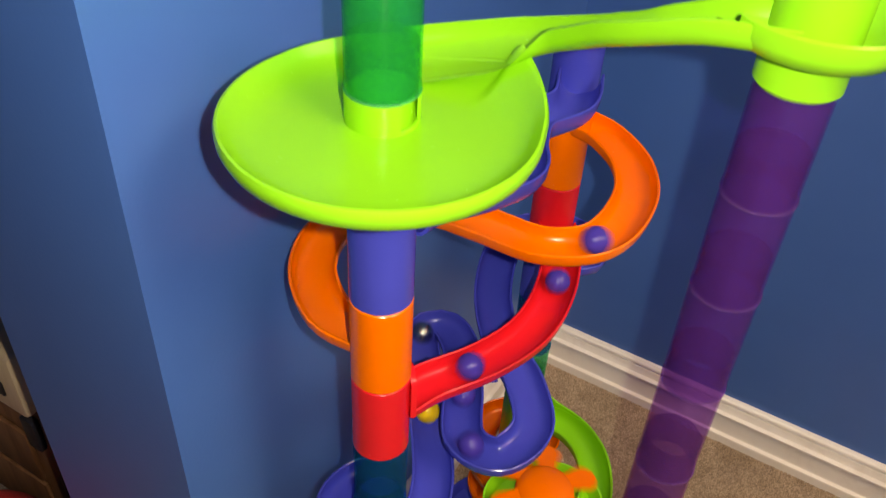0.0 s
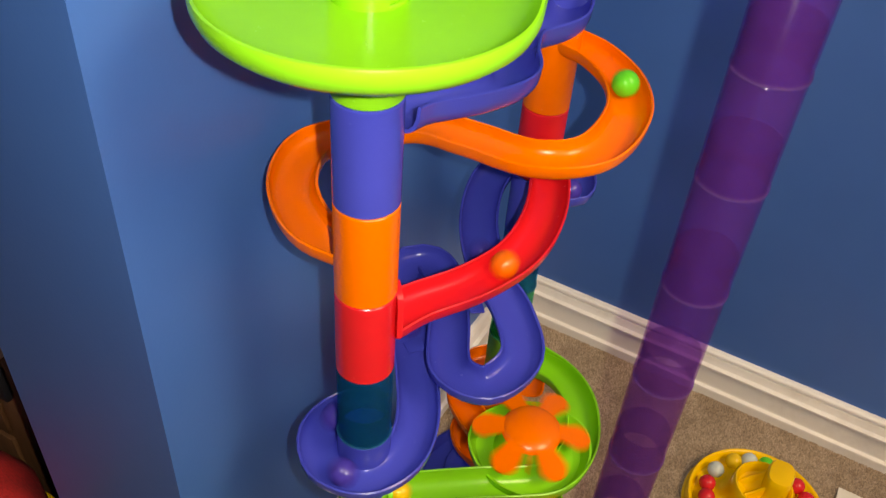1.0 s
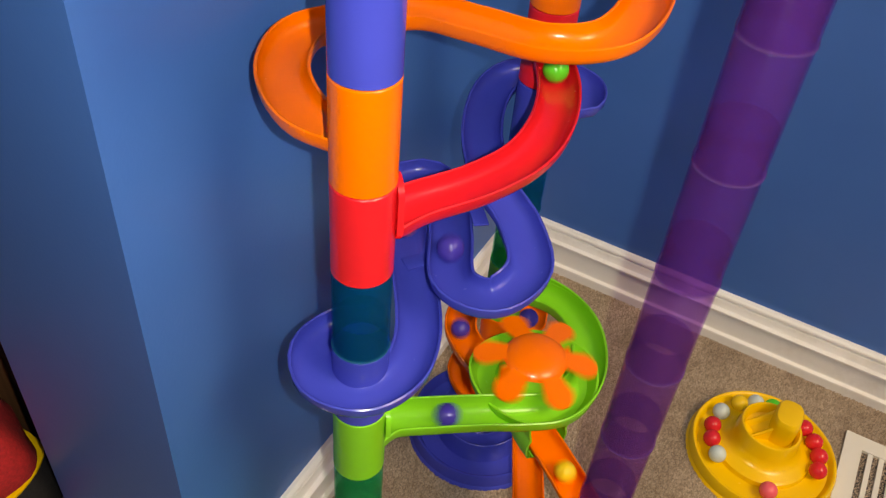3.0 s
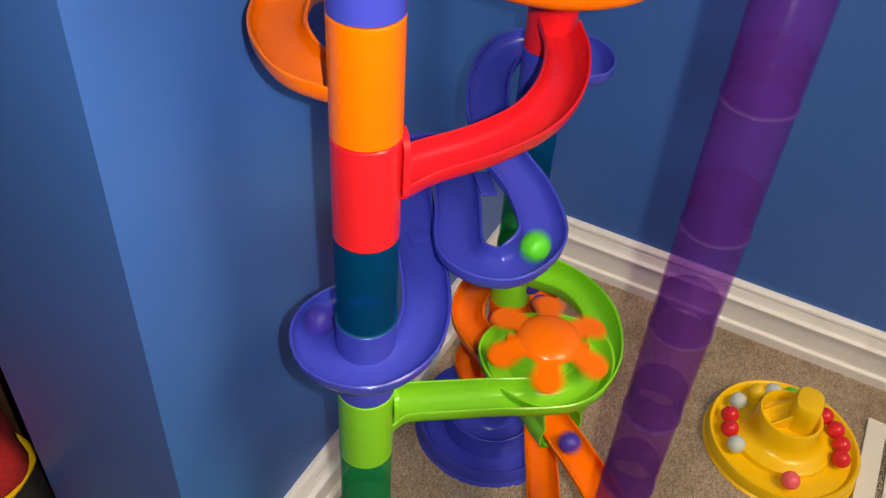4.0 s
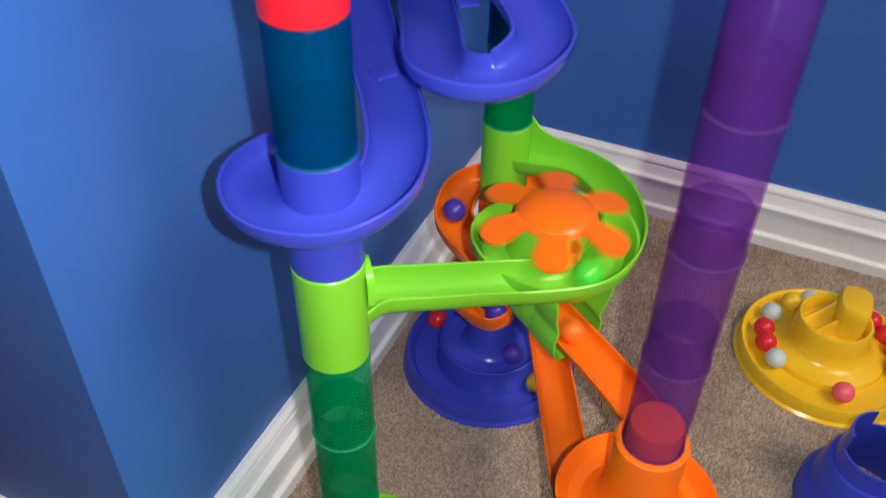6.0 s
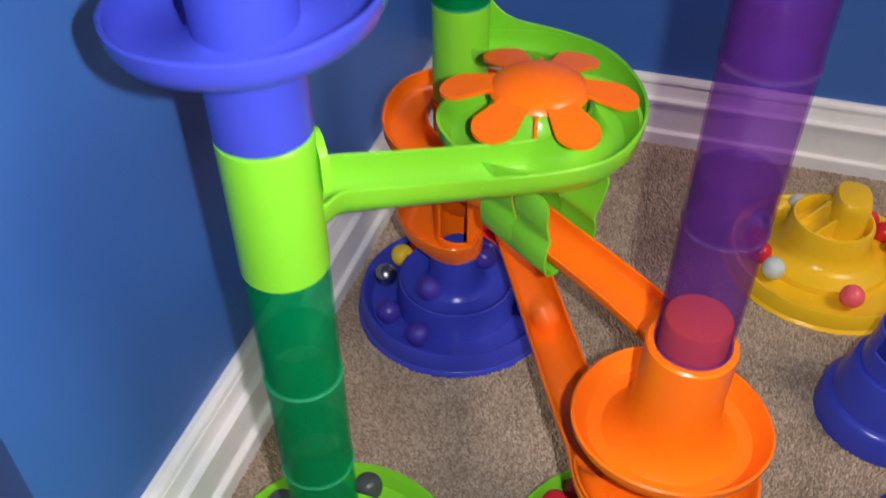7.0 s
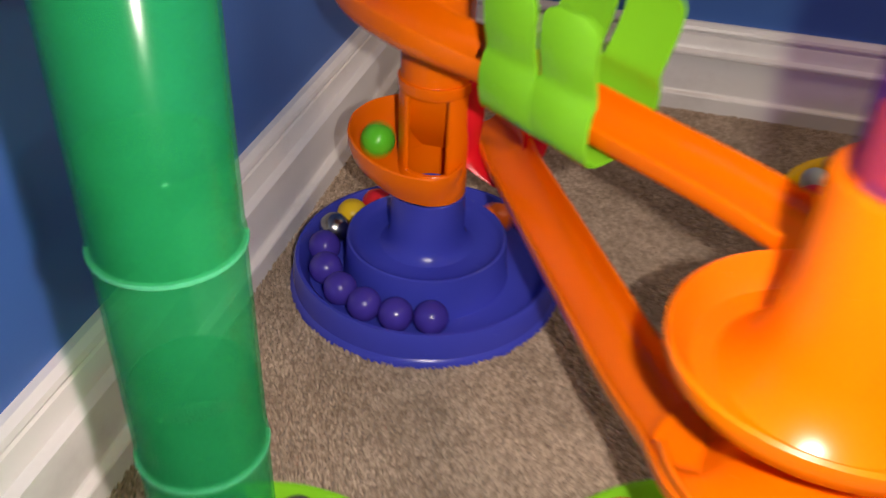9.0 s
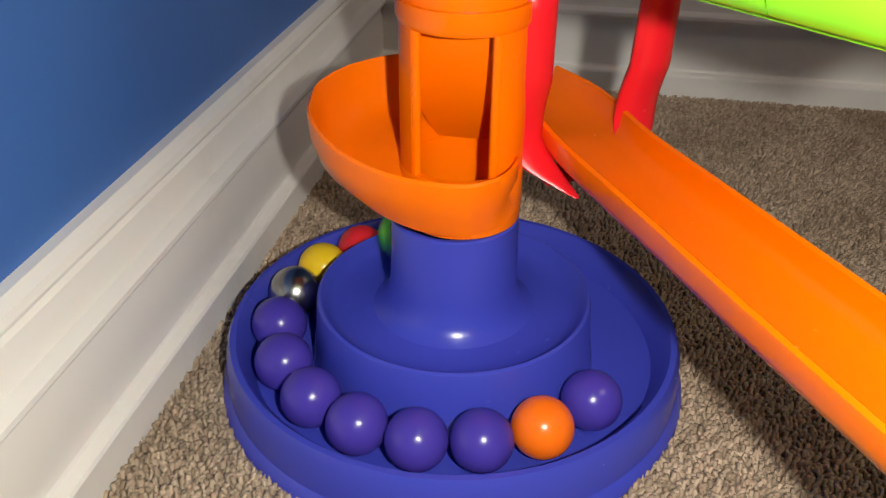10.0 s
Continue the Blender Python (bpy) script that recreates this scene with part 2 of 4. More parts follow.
def ring_profile(h, r=R, th=0.002, spigot=0.010):
    """A tube section with a narrower spigot below its shoulder, as (radius, height)."""
    e = 0.0007
    return [(r - th, h), (r - e, h), (r, h - e), (r, e), (r - e, 0), (r - 0.0022, 0), (r - 0.0022, -spigot), (r - 0.0038, -spigot), (r - 0.0038, 0.001), (r - th, 0.004)]


def collar(bm, x, y, z0, z1, spigot=0.002):
    prof = [(r, z0 + h) for r, h in ring_profile(z1 - z0, spigot=spigot)]
    return lathe(bm, prof, 40, cx=x, cy=y)


def tube(axis, z0, z1, mat, label, r=R, sleeve=True):
    t = thing("marble_tube", axis[0], axis[1], z0, label, "tube", RUN)
    h = z1 - z0
    bm = bmesh.new()
    lathe(bm, [(r - 0.0014, 0.0006), (r - 0.0006, 0.0004), (r, 0.0011), (r, 0.0030), (r - 0.0004, 0.0036), (r - 0.0004, h - 0.0006), (r - 0.0009, h), (r - 0.0014, h)], 48)
    wall_part = part("tube_wall", bm, mat, t)
    if sleeve:
        bm = bmesh.new()
        lathe(bm, [(r - 0.0025, 0.0002), (r - 0.0017, 0.0002), (r - 0.0017, 0.0270), (r - 0.0021, 0.0276), (r - 0.0025, 0.0270)], 48)
        part("spigot", bm, mat, wall_part, "inner sleeve deepening the colour")
    # Rim on the viewing side only; its pale colour stands in for a highlight.
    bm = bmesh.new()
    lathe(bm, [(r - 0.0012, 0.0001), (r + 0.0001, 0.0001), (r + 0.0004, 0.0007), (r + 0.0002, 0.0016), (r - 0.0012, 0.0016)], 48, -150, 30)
    part("joint_rim_shine", bm, RIM_SHINE[mat.name], wall_part, "joint rim with its highlight as pale colour")
    return t


def track(name, mat, label, ends, pts, width=0.034, depth=0.014):
    """A run section: a collar on each column it joins, and the gutter between them."""
    t = thing(name, ends[0][0], ends[0][1], ends[0][2], label, "marble track", RUN)
    o = Vector((ends[0][0], ends[0][1], ends[0][2]))
    for x, y, z0, z1 in ends:
        bm = bmesh.new()
        collar(bm, x - o.x, y - o.y, z0 - o.z + 0.0006, z1 - o.z)
        part("collar", bm, mat, t)
    bm = bmesh.new()
    gutter(bm, [Vector(p) - o for p in pts], width, depth)
    part("channel", bm, mat, t)
    return t


M = 0.0705
LZ = [0.0690, 0.1430, 0.2180] + [0.0790 + M * k for k in range(3, 12)]
BZ = [0.069, 0.143, 0.217, 0.291, 0.361, 0.431, 0.4995, 0.568, 0.640, 0.711]


def add_tab(t, mat, turn, z0, z1, at=(0, 0)):
    """A round-topped end plate against a collar."""
    bm = bmesh.new()
    n, w = 10, 0.0115
    outline = [(-w, z0), (w, z0), (w, z1 - 0.01)] + [(w * math.cos(math.pi * q / n), z1 - 0.01 + 0.01 * math.sin(math.pi * q / n)) for q in range(1, n)] + [(-w, z1 - 0.01)]
    front = [bm.verts.new((a, 0.0225, h)) for a, h in outline]
    back = [bm.verts.new((a, 0.0188, h)) for a, h in outline]
    bm.faces.new(front)
    bm.faces.new(back[::-1])
    for q in range(len(front)):
        r = (q + 1) % len(front)
        bm.faces.new((front[q], back[q], back[r], front[r]))
    tab = part("tab", bm, mat, t)
    tab.matrix_basis = pose(at[0], at[1], 0, 0, 0, turn)


# upper tracks
TOP_BLUE = [(L[0] + 0.006, L[1] + 0.016, 0.684), (0.128, -0.562, 0.679), (0.145, -0.525, 0.674), (0.152, -0.492, 0.670), (0.138, -0.462, 0.667), (0.128, -0.425, 0.664), (0.140, -0.380, 0.661), (B[0] + 0.010, B[1] - 0.014, 0.662)]
ORANGE_LOOP = [(B[0] + 0.012, B[1] - 0.002, 0.621), (0.157, -0.336, 0.6205), (0.189, -0.362, 0.619), (0.208, -0.404, 0.618), (0.205, -0.455, 0.615), (0.172, -0.481, 0.612),
               (0.122, -0.480, 0.608), (0.083, -0.482, 0.605), (0.046, -0.506, 0.597), (0.0265, -0.535, 0.593), (0.041, -0.574, 0.590), (0.074, -0.599, 0.587), (L[0] - 0.014, L[1] + 0.004, 0.586)]
RED_BEND = [(L[0] + 0.008, L[1] + 0.012, 0.527), (0.136, -0.566, 0.526), (0.158, -0.526, 0.525), (0.171, -0.480, 0.523), (0.168, -0.430, 0.521), (0.152, -0.380, 0.519), (B[0] + 0.010, B[1] - 0.012, 0.517)]
SNAKE = [(B[0] + 0.014, B[1] - 0.008, 0.4785), (0.156, -0.322, 0.478), (0.146, -0.294, 0.477), (0.116, -0.287, 0.4755), (0.087, -0.307, 0.474), (0.084, -0.350, 0.4725), (0.104, -0.405, 0.469), (0.136, -0.446, 0.463), (0.170, -0.469, 0.455), (0.195, -0.502, 0.448), (0.184, -0.536, 0.442),
         (0.151, -0.533, 0.438), (0.125, -0.489, 0.435), (0.099, -0.447, 0.431), (0.070, -0.424, 0.427), (0.054, -0.440, 0.423), (0.088, -0.490, 0.417), (0.124, -0.536, 0.411),
         (0.145, -0.570, 0.406), (0.151, -0.602, 0.404), (0.137, -0.629, 0.402), (0.107, -0.634, 0.401), (0.086, -0.613, 0.400), (0.089, -0.585, 0.399), (0.106, -0.570, 0.398)]
track("curved_track", BLUE, "short blue plastic curved marble track between two columns", [(*B, BZ[8], BZ[9]), (*L, LZ[8], LZ[9])], TOP_BLUE, 0.036, 0.020)
track("looping_track", ORANGE, "orange plastic double-loop marble track between two columns", [(*B, BZ[7], BZ[8]), (*L, LZ[7], LZ[8])], ORANGE_LOOP)
add_tab(track("curved_track", RED, "red plastic bent marble track between two columns", [(*L, LZ[6], LZ[7]), (*B, BZ[6], BZ[7])], RED_BEND), RED, -48, 0.034, 0.071)
WINDING = track("winding_track", BLUE, "blue plastic winding marble track with two turns", [(*B, BZ[5], BZ[6]), (*L, LZ[4], LZ[5])], SNAKE)


def web(t, at, turn, size):
    bm = bmesh.new()
    slab(bm, (-size[0] / 2, -size[1] / 2, -0.001), (size[0] / 2, size[1] / 2, 0.001))
    w = part("web", soften(bm, 0.0008), BLUE, t)
    w.matrix_basis = pose(*(Vector(at) - t.location), 0, 0, turn)


web(WINDING, (0.108, -0.496, 0.4185), 55, (0.034, 0.014))
web(WINDING, (0.134, -0.464, 0.455), 40, (0.012, 0.028))
tube(L, LZ[5], LZ[6], TEAL_CLEAR, "teal see-through plastic tube on blue collar")
for k in (3, 4):
    tube(B, BZ[k], BZ[k + 1], GREEN_CLEAR if k == 3 else TEAL_CLEAR, "dark green see-through plastic tube of the rear column" if k == 3 else "teal see-through plastic tube of the rear column")
for k in (0, 1, 2):
    tube(L, LZ[k], LZ[k + 1], GREEN_CLEAR, "dark green see-through plastic tube above lime base")
for z0, z1 in ((0.2395, 0.3135), (0.3135, 0.3920), (0.3920, 0.4700), (0.4700, 0.5480), (0.5480, 0.6260), (0.6260, 0.6990), (0.6990, 0.7620), (0.7620, 0.8230)):
    tube(P, z0, z1, PURPLE_CLEAR, "purple see-through plastic tube of the lift column", 0.0189, z0 > 0.24)

# big lime dish with its feeder channel
FEED = [(0.300, -0.5640, 0.8440), (0.268, -0.5660, 0.8400), (0.231, -0.5570, 0.8240), (0.205, -0.5440, 0.8090), (0.181, -0.5345, 0.7960), (0.155, -0.5320, 0.7850), (0.125, -0.5400, 0.7760), (0.098, -0.5540, 0.7700)]


def dish():
    t = thing("dish_track", L[0], L[1], LZ[9], "large lime plastic dish with feeder channel on top", "marble track", RUN)
    bm = bmesh.new()
    lathe(bm, [(r, h + 0.0006) for r, h in ring_profile(0.056, spigot=0.002)], 40)
    lathe(bm, [(0.0182, 0.055), (0.0200, 0.055), (0.0200, 0.0715), (0.0193, 0.072), (0.0182, 0.072)], 40, 22, 332)
    lathe(bm, [(0.0150, 0.0450), (0.0165, 0.0450), (0.0165, 0.0710), (0.0150, 0.0710)], 10, -40, 34)
    part("collar", bm, LIME, t)
    bm = bmesh.new()
    z = 0.0685
    prof = [(0.0005, z - 0.0140), (0.030, z - 0.0138), (0.045, z - 0.0135), (0.058, z - 0.0122), (0.066, z - 0.0105), (0.072, z - 0.0080), (0.0765, z - 0.0045), (0.0790, z - 0.0008), (0.0802, z + 0.0004), (0.0816, z + 0.0001), (0.0826, z - 0.0020), (0.0824, z - 0.0060), (0.0805, z - 0.0105), (0.076, z - 0.0145), (0.062, z - 0.018), (0.040, z - 0.020), (0.0005, z - 0.021)]
    lathe(bm, [(r * 0.985, h) for r, h in prof], 180)
    for v in bm.verts:
        a = math.degrees(math.atan2(v.co.y, v.co.x))
        r = math.hypot(v.co.x, v.co.y)
        w = min(1.0, max(0.0, (r - 0.062) / 0.018)) ** 1.5
        lift = 0.0
        if 0 < a <= 64:
            lift = 0.0170 * (a / 64) ** 2
        elif 64 < a < 112:
            lift = float(np.interp(a, (64, 66, 70, 93, 106, 112), (0.017, 0.0150, 0.0040, -0.0065, -0.0085, 0.0040)))
        elif 112 <= a:
            lift = 0.0040 * max(0.0, (170 - a) / 58)
        v.co.z += lift * w
        bulge = 1 + 0.055 * max(0.0, 1 - abs(a - 62) / 42) * w
        v.co.x, v.co.y = v.co.x * bulge + 0.0100, v.co.y * bulge - 0.0155
    part("dish", bm, LIME, t)
    bm = bmesh.new()
    path = spline([Vector(p) - Vector((L[0], L[1], LZ[9])) for p in FEED], 0.004)
    rings = []
    for i, p in enumerate(path):
        u = i / (len(path) - 1)
        d = path[min(i + 1, len(path) - 1)] - path[max(i - 1, 0)]
        side = np.array([d[1], -d[0], 0.0])
        side /= np.linalg.norm(side)
        open_end = 0.5 - 0.5 * math.cos(math.pi * min(1.0, max(0.0, (u - 0.56) / 0.12)))
        ring = []
        for x, h in trough(0.033, 0.0145, 0.0022):
            low = 1 - 0.93 * open_end if x < 0.004 else 1
            reach = 1 + 0.5 * open_end if x < 0 else 1
            ring.append(bm.verts.new(p + side * x * reach + np.array([0, 0, h * low])))
        rings.append(ring)
    for p, q in zip(rings, rings[1:]):
        for j in range(len(p)):
            bm.faces.new((p[j], q[j], q[(j + 1) % len(p)], p[(j + 1) % len(p)]))
    bm.faces.new(rings[0])
    bm.faces.new(rings[-1][::-1])
    part("channel", bm, LIME, t)
    o = Vector((P[0] - L[0], P[1] - L[1], 0.823 - LZ[9]))
    bm = bmesh.new()
    collar(bm, o.x, o.y, o.z + 0.0006, o.z + 0.075, 0.0015)
    part("collar", bm, LIME, t)
    bm = bmesh.new()
    prof = [(0.0195, 0.0225), (0.0260, 0.0225), (0.0330, 0.0245), (0.0370, 0.0300), (0.0385, 0.0365), (0.0397, 0.0375), (0.0408, 0.0365), (0.0400, 0.0290), (0.0360, 0.0225), (0.0270, 0.0195), (0.0195, 0.0190)]
    lathe(bm, [(r, h + o.z) for r, h in prof], 56, cx=o.x, cy=o.y)
    for v in bm.verts:
        a = math.degrees(math.atan2(v.co.y - o.y, v.co.x - o.x))
        away = abs((a - 194 + 180) % 360 - 180)
        if away < 36 and v.co.z > o.z + 0.0225:
            v.co.z = o.z + 0.0225 - 0.001 * (away < 30)
    part("top_tray", bm, LIME, t)


dish()
tube(L, LZ[9] + 0.072, LZ[9] + 0.142, BRIGHT_GREEN_CLEAR, "bright green see-through plastic tube over the dish")

# lime spinner dish
SPIN = (0.197, -0.4385)
LIME_RUN = [(L[0] + 0.003, L[1] + 0.008, 0.305), (0.1290, -0.573, 0.302), (0.153, -0.544, 0.291), (0.184, -0.510, 0.278), (0.210, -0.488, 0.272), (0.233, -0.466, 0.270), (0.2415, -0.434, 0.270), (0.235, -0.397, 0.267), (0.213, -0.358, 0.262), (0.178, -0.332, 0.254), (0.132, -0.326, 0.246)]


def spinner_track():
    ends = [(*L, LZ[3], LZ[4]), (*B, BZ[2], BZ[3])]
    t = track("spinner_track", LIME, "lime plastic track with round spinner dish", ends, LIME_RUN, 0.033, 0.0175)
    o = Vector((*L, LZ[3]))
    add_tab(t, LIME, -52, 0.043, 0.066)
    bm = bmesh.new()
    path = [Vector(p) - o for p in spline(LIME_RUN)]
    path = path[int(len(path) * 0.66):]
    rings = []
    for i, p in enumerate(path):
        u = i / (len(path) - 1)
        d = path[min(i + 1, len(path) - 1)] - path[max(i - 1, 0)]
        out = Vector((d.y, -d.x, 0)).normalized()
        top = 0.0180 + 0.0045 * u + 0.0215 * u ** 9
        rings.append([bm.verts.new(p + out * w + Vector((0, 0, h))) for w, h in ((0.0146, 0.013), (0.0166, 0.013), (0.0168, top - 0.0006), (0.0158, top), (0.0148, top - 0.0006))])
    for p, q in zip(rings, rings[1:]):
        for j in range(5):
            bm.faces.new((p[j], q[j], q[(j + 1) % 5], p[(j + 1) % 5]))
    bm.faces.new(rings[0])
    bm.faces.new(rings[-1][::-1])
    part("back_wall", bm, LIME, t)
    bm = bmesh.new()
    z = 0.268 - o.z
    prof = [(0.0, z + 0.002), (0.036, z + 0.002), (0.050, z + 0.006), (0.0565, z + 0.018), (0.0586, z + 0.018), (0.0578, z + 0.010), (0.052, z + 0.001), (0.036, z - 0.002), (0.0, z - 0.002)]
    prof = [(max(r, 0.0005), h) for r, h in prof]
    lathe(bm, prof, 56, cx=SPIN[0] - o.x, cy=SPIN[1] - o.y)
    for v in bm.verts:
        x, y = v.co.x - SPIN[0] + o.x, v.co.y - SPIN[1] + o.y
        d = (x * -0.574 + y * 0.819)
        k = -0.22 * max(0.0, d) * min(1.0, math.hypot(x, y) / 0.05) + 0.06 * min(0.0, d)
        v.co.x, v.co.y = v.co.x - 0.574 * k, v.co.y + 0.819 * k
    part("dish", bm, LIME, t)
    bm = bmesh.new()
    prof = [(0.033, z + 0.002), (0.030, z + 0.012), (0.026, z + 0.024), (0.020, z + 0.030), (0.010, z + 0.032), (0.0005, z + 0.0325), (0.0005, z + 0.002)]
    lathe(bm, prof, 40, cx=SPIN[0] - o.x, cy=SPIN[1] - o.y)
    part("hub_mound", bm, LIME, t)


spinner_track()


def spinner():
    s = thing("paddle_spinner", SPIN[0], SPIN[1], 0.3015, "orange plastic spinner wheel with six paddles on lime dish", "spinner")
    bm = bmesh.new()
    prof = [(0.0005, 0.0085), (0.009, 0.0080), (0.017, 0.0064), (0.023, 0.0038), (0.0275, 0.0005), (0.0285, -0.0015), (0.0265, -0.0015), (0.020, 0.0015), (0.0005, 0.0035)]
    lathe(bm, prof, 40)
    part("cap", bm, ORANGE, s)
    bm = bmesh.new()
    n = 14
    top, low = [], []
    for i in range(n):
        a = math.pi * (i / (n - 1) - 0.5)
        x, y = 0.0430 + 0.0128 * math.cos(a), 0.0128 * math.sin(a)
        top.append((x, y))
    outline = [(0.017, -0.0085), (0.028, -0.0092)] + top + [(0.028, 0.0092), (0.017, 0.0085)]
    zf = lambda x: 0.0005 - 0.22 * max(0, x - 0.022)
    vt = [bm.verts.new((x, y, zf(x) + 0.002)) for x, y in outline]
    vb = [bm.verts.new((x, y, zf(x))) for x, y in outline]
    bm.faces.new(vt)
    bm.faces.new(vb[::-1])
    for i in range(len(vt)):
        j = (i + 1) % len(vt)
        bm.faces.new((vt[i], vb[i], vb[j], vt[j]))
    first = part("paddle", bm, ORANGE, s)
    for i in range(1, 6):
        c = first.copy()
        scene.collection.objects.link(c)
        c.matrix_basis = pose(0, 0, 0, 0, 0, 60 * i)
    for turn in (-90, 90):
        bm = bmesh.new()
        slab(bm, (0.0260, -0.0011, -0.0265), (0.0350, 0.0011, -0.0010))
        f = part("fin", soften(bm, 0.0004, 1), ORANGE, s)
        f.matrix_basis = pose(0, 0, 0, 0, 0, turn)
    return s


WHEEL = spinner()

# lower orange tracks and bowls
CHAN1 = [(0.150, -0.318, 0.1935), (0.138, -0.292, 0.193), (0.106, -0.289, 0.192), (0.081, -0.314, 0.191), (0.088, -0.360, 0.188), (0.124, -0.386, 0.183), (0.170, -0.400, 0.178), (0.222, -0.4325, 0.1748), (0.262, -0.461, 0.1742), (0.294, -0.487, 0.1735)]
CHAN2 = [(0.304, -0.5805, 0.1200), (0.287, -0.5775, 0.1195), (0.2735, -0.5610, 0.1170), (0.2640, -0.5330, 0.1090), (0.2475, -0.4980, 0.1015), (0.2185, -0.4370, 0.0955), (0.1885, -0.3740, 0.0905), (0.1645, -0.3240, 0.0868), (0.1500, -0.2900, 0.0860), (0.1330, -0.2680, 0.0855)]
SCOOP = [(0.0290, 0.0400, 0.0235), (0.006, 0.0420, 0.0235), (-0.018, 0.0320, 0.0225), (-0.0340, 0.006, 0.0195), (-0.0255, -0.0180, 0.0145), (-0.002, -0.0270, 0.0110), (0.0080, -0.0180, 0.0110)]


def upper_slope():
    t = thing("sloping_track", *B, BZ[1], "orange plastic sloping marble track to the lift column", "marble track", RUN)
    o = Vector((*B, BZ[1]))
    bm = bmesh.new()
    collar(bm, 0, 0, 0.0006, BZ[2] - BZ[1])
    part("collar", bm, ORANGE, t)
    bm = bmesh.new()
    gutter(bm, [Vector(p) - o for p in CHAN1], 0.034, 0.018, depths=((0, 0.018), (0.45, 0.018), (0.68, 0.0125), (1, 0.0120)))
    part("channel", bm, ORANGE, t)


def squash(bm, turn, k):
    """Flatten one half of a round form: towards the compass angle turn it is only k as deep."""
    a = Vector((math.cos(radians(turn)), math.sin(radians(turn)), 0))
    for v in bm.verts:
        d = v.co.dot(a)
        r = math.hypot(v.co.x, v.co.y)
        if d > 0:
            v.co -= a * d * (1 - k) * min(1.0, max(0.0, (r - 0.024) / 0.022))
    return bm


def spiral_bowl():
    t = thing("spiral_bowl", P[0], P[1], 0.098, "orange plastic double spiral bowl under the purple column", "marble bowl", RUN)
    z = -0.098
    bm = bmesh.new()
    prof = [(0.0215, 0.2395), (0.0225, 0.2385), (0.0225, 0.205), (0.0245, 0.185), (0.029, 0.174), (0.036, 0.1685), (0.044, 0.1690), (0.0490, 0.1740), (0.0510, 0.1790), (0.0520, 0.1800), (0.0533, 0.1790), (0.0530, 0.1750), (0.050, 0.1690), (0.043, 0.1640), (0.030, 0.162), (0.022, 0.162), (0.0185, 0.165), (0.0185, 0.2395)]
    squash(lathe(bm, [(r, h + z) for r, h in prof], 80), -80, 0.88)
    part("upper_bowl", bm, ORANGE, t)
    bm = bmesh.new()
    prof = [(0.0205, 0.1615), (0.0215, 0.136), (0.0245, 0.126), (0.030, 0.1205), (0.036, 0.1205), (0.0410, 0.1240), (0.0445, 0.1310), (0.0460, 0.1375), (0.0470, 0.1384), (0.0480, 0.1375), (0.0470, 0.1290), (0.0435, 0.1200), (0.037, 0.1150), (0.029, 0.1120), (0.0235, 0.1060), (0.0215, 0.100), (0.0215, 0.0805), (0.0185, 0.0805), (0.0185, 0.1615)]
    lathe(bm, [(r, h + z) for r, h in prof], 96)
    for v in bm.verts:
        r, a = math.hypot(v.co.x, v.co.y), math.degrees(math.atan2(v.co.y, v.co.x))
        grow = 1 + 0.16 * max(0.0, math.cos(radians(a - 24))) * min(1.0, max(0.0, (r - 0.026) / 0.018))
        v.co.x, v.co.y = v.co.x * grow, v.co.y * grow
        away = abs((a - 152 + 180) % 360 - 180)
        dip = 0.5 + 0.5 * math.cos(math.pi * min(1.0, max(0.0, (away - 26) / 14)))
        if r > 0.027 and v.co.z > 0.1165 + z:
            v.co.z -= (v.co.z - 0.1165 - z) * 0.97 * dip
    part("lower_bowl", bm, ORANGE, t)
    bm = bmesh.new()
    prof = [(0.0005, 0.232), (0.0166, 0.232), (0.0166, 0.2550), (0.0158, 0.2565), (0.0140, 0.2570), (0.0005, 0.2570)]
    lathe(bm, [(r, h + z) for r, h in prof], 40)
    part("spigot", bm, ORANGE, t, "orange spigot inside the purple tube")
    bm = bmesh.new()
    gutter(bm, [Vector(p) + Vector((-P[0], -P[1], z)) for p in CHAN2], 0.033, 0.0135)
    part("channel", bm, ORANGE, t)


